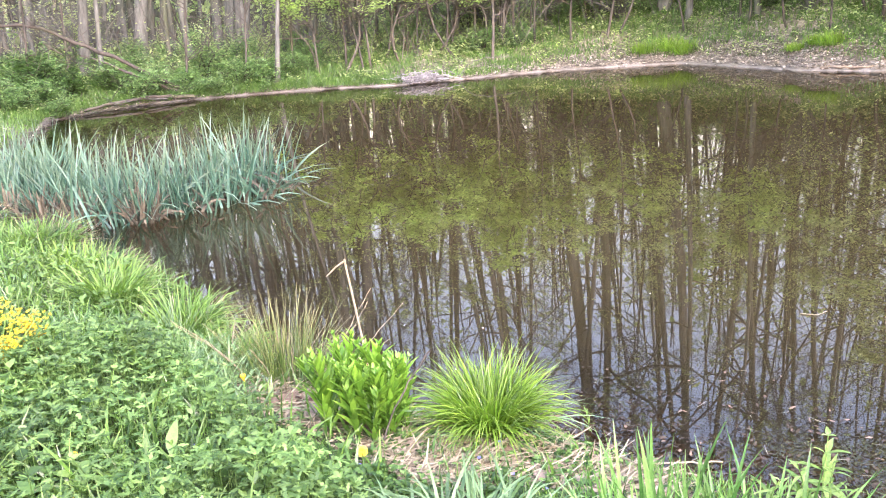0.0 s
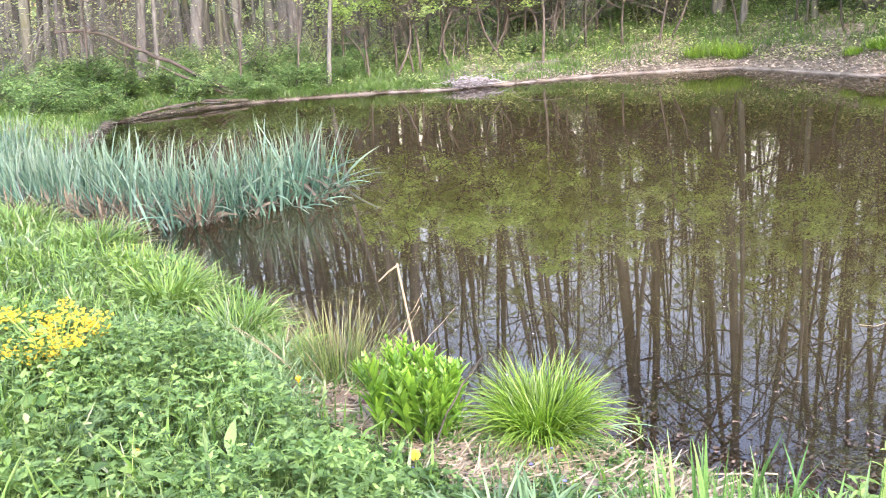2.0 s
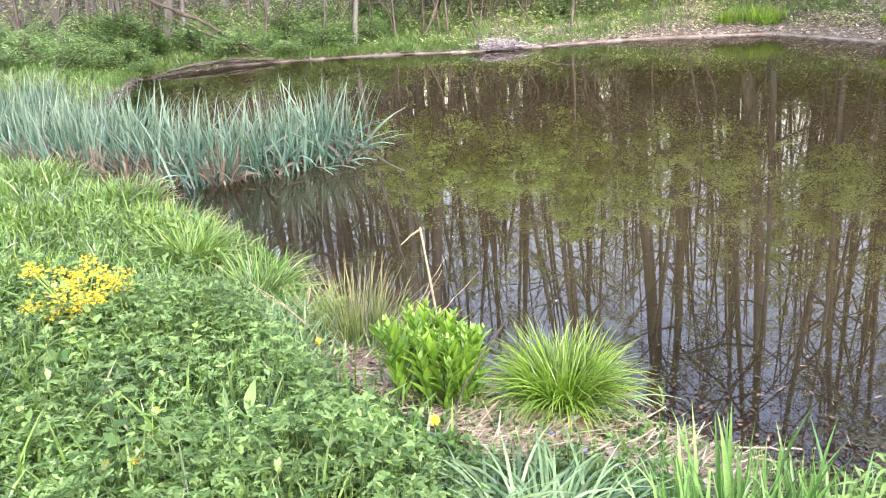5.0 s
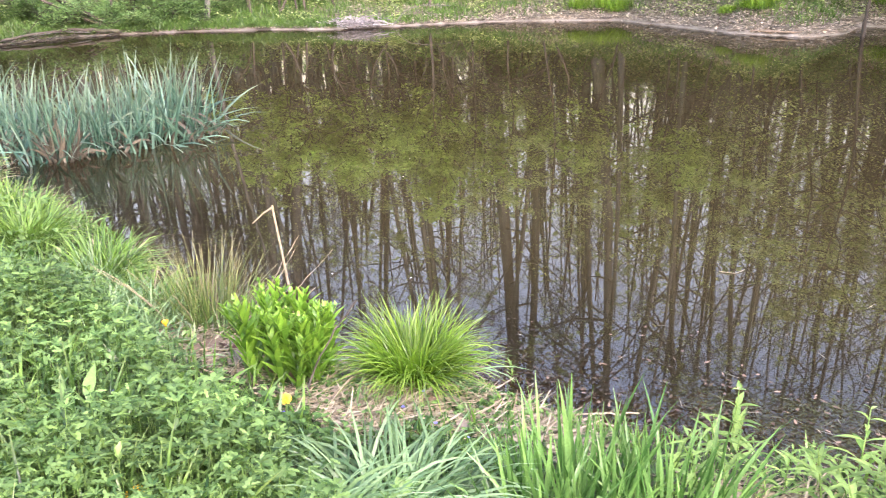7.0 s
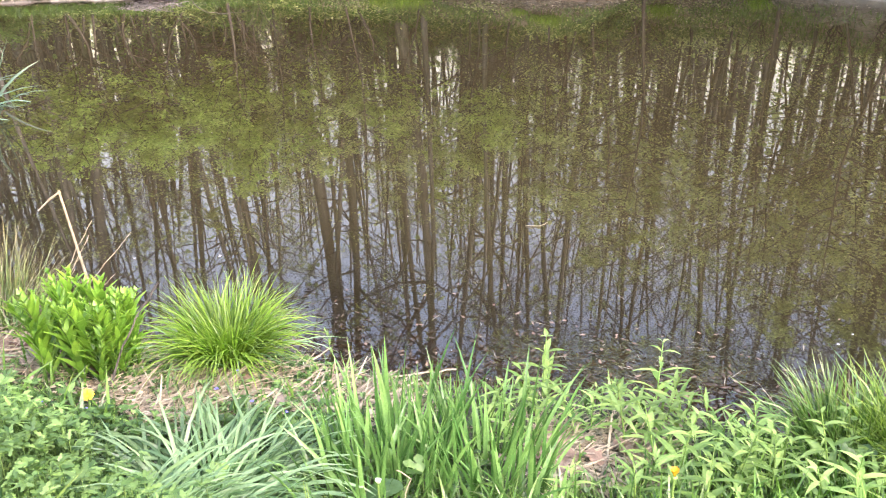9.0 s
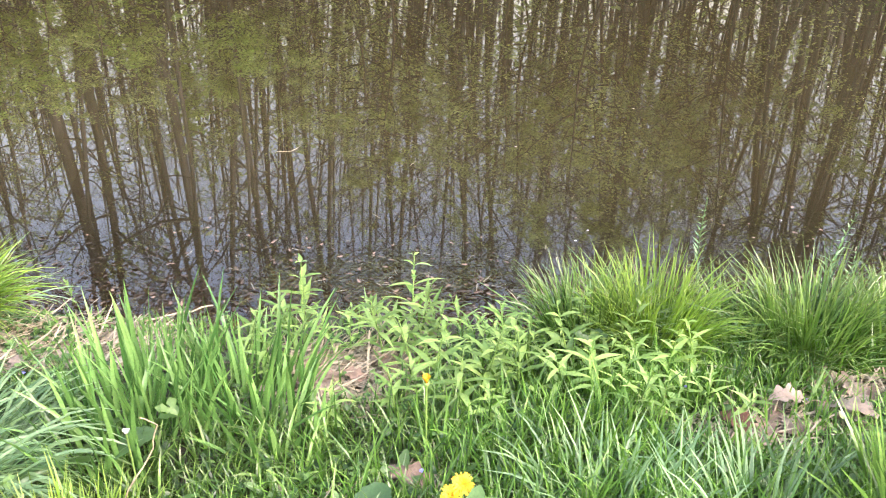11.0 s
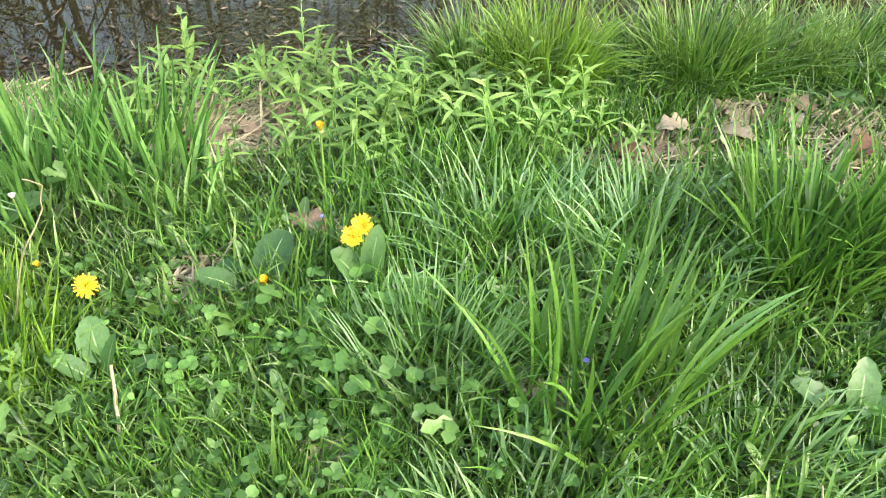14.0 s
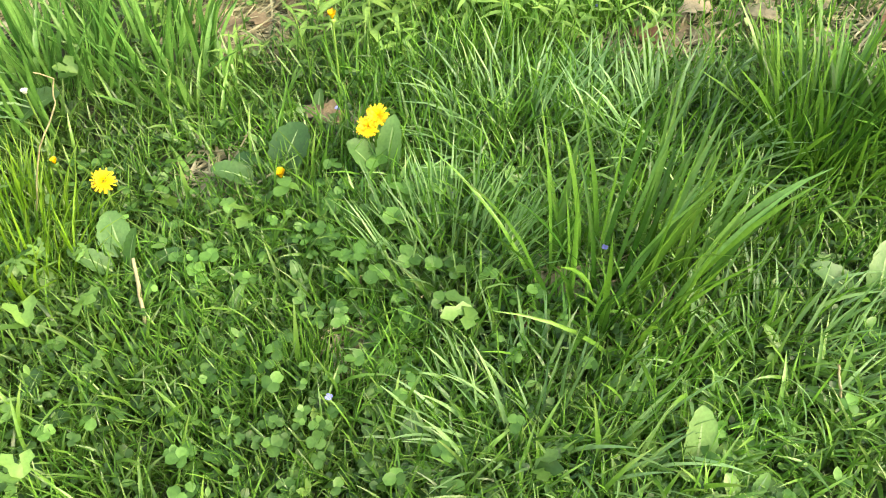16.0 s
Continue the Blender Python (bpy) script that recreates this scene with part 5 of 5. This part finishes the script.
dead_leaf(1.55, 0.95, 0.09, RED_LEAF, "rust-brown dead leaf on bare soil", 10, 0.8)
dead_leaf(1.59, 0.90, 0.09, OAK, "brown dead leaf on bare soil", 130, 0.6)
dead_leaf(0.81, 1.17, 0.1, OAK, "brown dead leaf under the herbs", 30, 0.9)
dead_leaf(0.76, 0.52, 0.05, RED_LEAF, "small rust-coloured leaf in the lawn", 100, 0.5)
dead_leaf(-0.44, 2.78, 0.12, RED_LEAF, "rust-brown leaf on the litter", 100, 0.7)
dead_leaf(-0.50, 2.72, 0.11, RED_LEAF, "rust-brown leaf on the litter", 210, 0.7)
for i in range(54):
    cx, cy, cr = [(0.1, 2.28, 0.2), (0.93, 1.62, 0.12), (1.62, 0.93, 0.14), (2.12, 0.66, 0.16), (-0.45, 2.7, 0.14), (1.92, 0.93, 0.12)][i % 6]
    dead_leaf(cx + rng.normal(0, cr), cy + rng.normal(0, cr * 0.5), U(0.05, 0.09), OAK if U(0, 1) < 0.7 else PALE_OAK, "dry brown leaf on the bank", U(0, 360), U(0.2, 1.0), 0.012)

BARE = [(-0.42, 2.6, 0.16), (-0.2, 2.26, 0.15), (-0.68, 2.86, 0.13), (-0.08, 2.12, 0.12), (0.5, 2.0, 0.12), (0.88, 1.7, 0.12), (0.76, 1.56, 0.08), (1.45, 0.97, 0.1), (-0.55, 2.76, 0.16), (-0.3, 2.66, 0.12), (-0.02, 2.3, 0.17), (0.2, 2.22, 0.17), (0.4, 2.12, 0.14), (0.95, 1.58, 0.17), (1.58, 0.91, 0.14), (1.7, 0.93, 0.08), (1.8, 0.82, 0.08), (1.95, 0.58, 0.16), (1.95, 0.9, 0.14), (2.12, 0.68, 0.24), (0.54, 1.16, 0.09), (0.74, 1.53, 0.1), (0.81, 1.17, 0.06), (0.87, 0.54, 0.05), (0.98, 0.42, 0.04), (0.5, 0.66, 0.05)]


def open_soil(x, y):
    k = np.ones_like(x)
    for a, b, r in BARE:
        k *= 1 - 0.93 * np.exp(-(((x - a) ** 2 + (y - b) ** 2) / (r * r)) ** 2)
    return k


bag = Bag()
p = np.concatenate([scatter(3600, -0.95, 0.7, 1.95, 3.05, 0.0, 2, lambda x, y: 1 - open_soil(x, y)), scatter(700, 0.75, 1.2, 1.4, 1.8, 0, 2, lambda x, y: 1 - open_soil(x, y)), scatter(900, 1.4, 2.4, 0.4, 1.1, 0, 2, lambda x, y: 1 - open_soil(x, y)), scatter(500, 0.2, 1.1, 0.2, 1.2, 0, 3, lambda x, y: 1 - open_soil(x, y))])
n = len(p)
p[:, 2] += U(0.006, 0.02, n)
bag.put(ribbons(p, rng.normal(1.9, 0.9, n), U(1.4, 1.7, n), U(-0.3, 0.3, n), U(0.03, 0.16, n), U(0.0025, 0.006, n), (0.8, 1, 1, 0.6), 0.2, U(-0.5, 0.5, n)))
stuff("straw_litter", bag, STRAW, "bleached straw and dead blades on bare soil", "straw")
bag = Bag()
k = rng.permutation(n)[:2400]
bag.put(ribbons(p[k], U(0, 6.3, len(k)), U(1.2, 1.7, len(k)), U(-0.4, 0.8, len(k)), U(0.014, 0.038, len(k)), U(0.007, 0.018, len(k)), (0.3, 1, 0.7, 0.1), 0.3, rng.normal(0, 0.4, len(k))))
stuff("leaf_crumbs", bag, LITTER, "broken brown leaf crumbs on bare soil", "leaf litter")


# ---- ground cover ----
def cover_leaves(p, tall, size, fans, prof=(0.15, 0.9, 1.0, 0.12), width=0.6, level=(1.0, 1.6), fold=0.25):
    """Leaves of several leaflets, held at various heights over p, on thin stalks."""
    n = len(p)
    h = tall * U(0.25, 1.0, n) * (1 + 0.45 * wobble(1.7 * p[:, 0], 1.7 * p[:, 1]))
    phi = U(0, 6.3, n)
    top = p + np.stack([rng.normal(0, 0.012, n), rng.normal(0, 0.012, n), h], 1)
    out = [tubes(np.stack([p, (p + top) / 2 + rng.normal(0, 0.004, (n, 3)), top], 1), np.full((n, 3), 0.0011), 3)]
    tilt, grow = U(*level, n), size * U(0.65, 1.25, n)
    for f in fans:
        out.append(ribbons(top, phi + f, tilt + rng.normal(0, 0.15, n), U(0.1, 0.7, n), grow * (1 - 0.12 * abs(f)), grow * width, prof, fold, rng.normal(0, 0.3, n)))
    return out


def cover(name, mat, label, category, *groups):
    bag = Bag()
    for g in groups:
        for piece in g:
            bag.put(piece)
    stuff(name, bag, mat, label, category)


low_left = lambda x, y: open_soil(x, y) * np.clip((3.05 - 0.25 * x - y) / 0.35, 0, 1) * np.clip((-0.1 - 0.68 * (y - 1.75) - x) / 0.14, 0, 1)
cover("lobed_herbs", COVER, "thick carpet of lobed fresh green herb leaves", "ground cover",
      cover_leaves(scatter(12500, -2.8, 0.1, 1.3, 3.2, 0.3, 9, lambda x, y: low_left(x, y) * (0.15 + 0.85 * patchy(3.3 * x, 3.3 * y))), 0.18, 0.031, (-1.7, -0.85, 0, 0.85, 1.7), (0.1, 0.75, 0.3, 0.85, 0.35, 0.55, 0.05), 0.42, (0.95, 1.7), 0.0),
      cover_leaves(scatter(800, -2.8, 0.1, 1.3, 3.2, 0.3, 9, low_left), 0.2, 0.032, (-0.9, 0, 0.9), (0.15, 0.8, 0.5, 0.9, 0.5, 0.1), 0.55, (0.3, 1.3)))
cover("small_leaves", DARK_COVER, "dark small-leaved ground ivy on the bank", "ground cover",
      cover_leaves(scatter(1500, -0.5, 0.6, 1.85, 2.45, 0.05, 9, lambda x, y: patchy(5 * x, 5 * y)), 0.035, 0.013, (-1.2, 0, 1.2), ROUND, 0.9),
      cover_leaves(scatter(2200, -0.5, 0.3, 1.5, 2.25, 0.2, 9, lambda x, y: open_soil(x, y) * np.clip((2.15 - 0.6 * x - y) / 0.3, 0.1, 1)), 0.06, 0.016, (-1.2, 0, 1.2), ROUND, 0.9),
      cover_leaves(scatter(6500, -0.3, 2.2, -0.3, 1.6, 0.25, 9, open_soil), 0.05, 0.0135, (-1.6, 0, 1.6), ROUND, 0.9))
CLOVERS = [(0.54, 0.62, 0.12), (0.805, 0.81, 0.06), (0.66, 0.93, 0.05), (0.545, 0.73, 0.07), (0.556, 0.84, 0.07), (0.36, 1.2, 0.1), (0.3, 0.6, 0.1), (0.45, 0.95, 0.08), (0.72, 0.5, 0.08)]
near_clover = lambda x, y: np.clip(sum(np.exp(-((x - a) ** 2 + (y - b) ** 2) / (r * r)) for a, b, r in CLOVERS) + 0.05, 0, 1)
cover("clover", CLOVER, "pale-marked three-leaved clover in the lawn", "clover",
      cover_leaves(scatter(360, -0.2, 1.8, -0.2, 1.4, 0.3, 9, near_clover), 0.085, 0.0165, (-2.09, 0, 2.09), (0.3, 0.95, 1.0, 0.55), 0.95, (1.15, 1.6)),
      cover_leaves(scatter(60, 0.6, 0.95, 0.65, 1.0, 0.3, 9, near_clover), 0.12, 0.024, (-2.09, 0, 2.09), (0.3, 0.95, 1.0, 0.55), 0.95, (1.0, 1.6)))
cover("weed_leaves", COVER, "mixed small oval weed leaves in the lawn", "weeds",
      cover_leaves(scatter(850, -0.3, 2.4, -0.3, 1.5, 0.25, 9, open_soil), 0.06, 0.023, (-0.8, 0.8), OVAL, 0.5, (0.7, 1.5)),
      cover_leaves(scatter(1000, -0.7, 0.6, 1.95, 2.6, 0.08, 2), 0.05, 0.017, (-0.9, 0, 0.9), OVAL, 0.5, (0.6, 1.5)),
      cover_leaves(scatter(700, -3.5, -0.6, 2.4, 4.5, 0.3, 9), 0.16, 0.04, (-0.9, 0, 0.9), OVAL, 0.4, (0.5, 1.4)))

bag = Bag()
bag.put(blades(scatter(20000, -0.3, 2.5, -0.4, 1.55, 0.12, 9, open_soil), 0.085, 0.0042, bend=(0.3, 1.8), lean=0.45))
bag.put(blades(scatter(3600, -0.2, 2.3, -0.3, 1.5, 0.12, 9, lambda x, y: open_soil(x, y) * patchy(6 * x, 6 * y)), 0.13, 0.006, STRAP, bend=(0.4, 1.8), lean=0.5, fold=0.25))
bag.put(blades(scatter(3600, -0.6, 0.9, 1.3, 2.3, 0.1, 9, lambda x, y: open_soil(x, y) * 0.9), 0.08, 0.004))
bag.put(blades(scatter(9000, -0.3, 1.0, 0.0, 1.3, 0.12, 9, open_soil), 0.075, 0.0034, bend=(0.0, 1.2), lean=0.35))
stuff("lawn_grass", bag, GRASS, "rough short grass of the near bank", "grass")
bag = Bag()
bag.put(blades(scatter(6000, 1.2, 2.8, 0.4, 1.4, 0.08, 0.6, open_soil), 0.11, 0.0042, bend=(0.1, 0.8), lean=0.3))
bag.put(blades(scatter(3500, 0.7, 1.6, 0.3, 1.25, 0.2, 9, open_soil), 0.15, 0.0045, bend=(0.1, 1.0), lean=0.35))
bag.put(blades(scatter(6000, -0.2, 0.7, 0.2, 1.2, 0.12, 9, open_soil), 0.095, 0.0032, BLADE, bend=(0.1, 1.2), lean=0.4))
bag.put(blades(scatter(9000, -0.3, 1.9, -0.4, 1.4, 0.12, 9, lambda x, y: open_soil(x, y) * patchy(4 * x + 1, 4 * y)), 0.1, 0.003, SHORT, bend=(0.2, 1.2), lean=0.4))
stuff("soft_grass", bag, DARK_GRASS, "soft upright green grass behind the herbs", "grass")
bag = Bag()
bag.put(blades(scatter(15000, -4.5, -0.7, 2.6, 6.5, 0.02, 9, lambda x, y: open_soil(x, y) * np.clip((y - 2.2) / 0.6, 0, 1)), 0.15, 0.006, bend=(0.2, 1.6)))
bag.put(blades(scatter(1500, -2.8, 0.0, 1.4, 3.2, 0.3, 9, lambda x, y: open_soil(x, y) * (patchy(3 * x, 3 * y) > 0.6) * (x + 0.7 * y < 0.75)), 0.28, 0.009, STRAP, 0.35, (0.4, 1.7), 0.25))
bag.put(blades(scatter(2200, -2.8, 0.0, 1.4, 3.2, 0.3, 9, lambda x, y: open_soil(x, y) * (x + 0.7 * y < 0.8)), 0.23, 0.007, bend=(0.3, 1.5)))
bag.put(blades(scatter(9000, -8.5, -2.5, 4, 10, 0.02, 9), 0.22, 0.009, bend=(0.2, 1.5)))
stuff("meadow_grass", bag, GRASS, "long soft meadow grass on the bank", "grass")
bag = Bag()
bag.put(blades(scatter(3000, -1.75, -0.6, 2.6, 3.4, 0.08, 0.9, open_soil), 0.17, 0.006, bend=(0.3, 1.6), fold=0.2))
stuff("bank_grass", bag, BLUE_GRASS, "pale blue-green grass along the bank", "grass")
bag = Bag()
p = np.concatenate([scatter(26, -0.2, 2.0, -0.2, 1.3, 0.3, 9), scatter(22, -1.2, 0.1, 1.6, 2.3, 0.3, 9)])
p[:, 2] += U(0.03, 0.07, len(p))
for w in range(4):
    bag.put(ribbons(p, w * 1.571 + 0.3, 1.3, 0.2, 0.006, 0.006, ROUND))
stuff("speedwell_flowers", bag, BLUE, "tiny blue speedwell flowers in the grass", "flowers")

round_about = lambda x, y: np.clip(1.15 - np.hypot((x + 0.3) / 6.5, (y - 0.5) / 6.5), 0, 1) * np.where((x > -0.2) & (x < 2.3) & (y > -0.2), 0.1, 1.0)
bag = Bag()
bag.put(blades(scatter(26000, -8, 7, -7, 3.0, 0.04, 12, round_about), 0.15, 0.0085, SHORT, bend=(0.2, 1.5)))
bag.put(blades(scatter(9000, 1.8, 5.5, -2.5, 1.2, 0.03, 12, lambda x, y: np.clip((x - 1.8) / 0.6, 0, 1) * np.clip((5.5 - x) / 1.5, 0, 1) * (0.3 + 0.7 * patchy(2 * x, 2 * y))), 0.15, 0.006, SHORT, bend=(0.2, 1.5)))
bag.put(blades(scatter(9000, -4.5, -1.8, 0.0, 3.4, 0.2, 12, lambda x, y: np.clip((x + 4.5) / 1.5, 0, 1)), 0.22, 0.008, bend=(0.3, 1.6)))
stuff("rough_grass", bag, GRASS, "rough uncut grass of the open bank", "grass")
cover("bank_weeds", COVER, "scattered lobed weeds among rough grass", "weeds",
      cover_leaves(scatter(2600, -5.5, 5.0, -5, 3.0, 0.3, 12, lambda x, y: round_about(x, y) * (patchy(1.4 * x, 1.4 * y) > 0.45)), 0.13, 0.045, (-0.9, 0, 0.9), (0.15, 0.8, 0.45, 0.85, 0.1), 0.55, (0.7, 1.6)))

# ---- on the water ----
bag = Bag()
n = 24000
x, y = U(-0.2, 3.4, n), U(0.9, 3.5, n)
d = shore(x, y)
ok = (d < -0.02) & (d > -0.95) & (U(0, 1, n) < np.exp(d / 0.22) * (0.12 + 0.88 * (wobble(3 * x, 3 * y) > 0.1)))
p = np.stack([x[ok], y[ok], np.full(ok.sum(), 0.004)], 1)
m = len(p)
bag.put(ribbons(p, U(0, 6.3, m), 1.571, 0, U(0.004, 0.02, m), U(0.002, 0.006, m), SCRAP))
n = 4200
x, y = U(-0.3, 3.4, n), U(0.8, 3.2, n)
d = shore(x, y)
ok = (d < -0.01) & (d > -0.7)
p = np.stack([x[ok], y[ok], np.maximum(height(x[ok], y[ok]) + 0.008, -0.2)], 1)
m = len(p)
sunk = Bag().put(ribbons(p, U(0, 6.3, m), U(1.3, 1.8, m), U(-0.3, 0.3, m), U(0.03, 0.09, m), U(0.012, 0.05, m), (0.3, 1.0, 0.7, 0.1), 0.2, rng.normal(0, 0.3, m)))
n = 17000
x, y = U(-0.3, 3.4, n), U(0.8, 3.2, n)
d = shore(x, y)
ok = (d < -0.01) & (d > -0.6) & (U(0, 1, n) < np.exp(d / 0.2) * (0.25 + 0.75 * (wobble(2.3 * x + 1, 2.3 * y) > -0.1)))
p = np.stack([x[ok], y[ok], U(0.002, 0.008, ok.sum())], 1)
m = len(p)
mats = Bag().put(ribbons(p, U(0, 6.3, m), U(1.5, 1.62, m), U(-0.2, 0.2, m), U(0.008, 0.034, m), U(0.004, 0.014, m), (0.3, 1.0, 0.7, 0.1), 0, U(-0.05, 0.05, m)))
stuff("floating_leaves", mats, SCUM, "soaked brown leaves and stems afloat along the edge", "floating litter")
stuff("sunken_leaves", sunk, OAK, "brown leaves lying on the bottom of the shallows", "leaf litter")
weed = Bag()
for cx, cy, sx, sy, n in [(1.38, 2.3, 0.16, 0.09, 1500), (1.6, 2.12, 0.14, 0.08, 1000), (1.12, 2.4, 0.1, 0.07, 600), (2.1, 1.75, 0.14, 0.08, 900), (1.3, 2.12, 0.12, 0.06, 900)]:
    x, y = rng.normal(cx, sx, n), rng.normal(cy, sy, n)
    k = shore(x, y) < -0.03
    p = np.stack([x[k], y[k], np.full(k.sum(), 0.003)], 1)
    weed.put(ribbons(p, U(0, 6.3, len(p)), U(1.4, 1.6, len(p)), 0, U(0.004, 0.014, len(p)), U(0.002, 0.006, len(p)), SCRAP))
stuff("pond_weed", weed, POND_WEED, "olive pond weed and algae at the surface", "pond weed")
stuff("shore_scum", bag, SCUM, "floating brown leaf scraps in the shallows", "floating litter")
bag = Bag()
n = 260
x, y = U(-5, 9, n), U(1.3, 14, n)
ok = shore(x, y) < -0.15
p = np.stack([x[ok], y[ok], np.full(ok.sum(), 0.004)], 1)
m = len(p)
bag.put(ribbons(p, U(0, 6.3, m), 1.571, 0, U(0.004, 0.014, m), U(0.003, 0.008, m), ROUND))
stuff("floating_specks", bag, WHITE, "pale specks of fallen blossom on the water", "floating specks")
fallen("floating_twig", "small pale twig floating on the pond", "twig", [(1.54, 3.53, 0.003), (1.6, 3.5, 0.004), (1.66, 3.54, 0.003)], (0.0025, 0.0015), DEAD_REED, 5, 4)

# ---- low leafy saplings along the far shore ----
LEAFY = [tree("leafy_sapling", U(2.3, 2.6), 0.024, 24, 1900, "low sapling with dark stem and spreading bright green crown", DARK_BARK, 0.34, leaf=BRIGHT_LEAF, leaf_size=0.06, spread_out=2.0) for _ in range(2)]
stand(LEAFY[0], *polar(-5.7, 15.6), 0, 5, 40, copy=False)
stand(LEAFY[1], *polar(-1.9, 15.9), 0, 6, 120, copy=False)
for az, dist, size, lean in [(-7.4, 15.7, 0.85, 9), (-3.9, 15.8, 0.95, 8), (0.3, 16.3, 0.9, -6), (1.8, 16.0, 1.0, 5), (3.3, 16.6, 1.05, -4), (5.0, 16.9, 1.1, 6), (6.6, 17.4, 0.8, 4)]:
    stand(LEAFY[int(U(0, 2))], *polar(az, dist), U(0, 360), abs(lean), 90 + az if lean > 0 else az - 90, size)
row_of(LEAFY, 5, 8, 36, 15.2, 18.0, 0.7, 1.1, lean=7, clear=0.6, gap=0.75)

# ---- pale scraps among the soaked litter of the shallows ----
n = 9000
x, y = U(0.1, 3.2, n), U(0.9, 3.1, n)
d = shore(x, y)
ok = (d < -0.02) & (U(0, 1, n) < np.exp(d / 0.25) * (0.15 + 0.85 * (wobble(2.7 * x + 2, 2.7 * y) > 0.0)))
p = np.stack([x[ok], y[ok], U(0.006, 0.011, ok.sum())], 1)
m = len(p)
half = m // 2
stuff("floating_straw", Bag().put(ribbons(p[:half], U(0, 6.3, half), U(1.5, 1.6, half), U(-0.2, 0.2, half), U(0.015, 0.07, half), U(0.0015, 0.004, half), SCRAP)), DEAD_REED, "thin bleached straws floating in the shallows", "floating litter")
stuff("floating_leaf_scraps", Bag().put(ribbons(p[half:], U(0, 6.3, m - half), U(1.48, 1.62, m - half), U(-0.3, 0.3, m - half), U(0.008, 0.03, m - half), U(0.004, 0.014, m - half), (0.3, 1.0, 0.7, 0.1))), OAK, "small brown leaf scraps floating in the shallows", "floating litter")
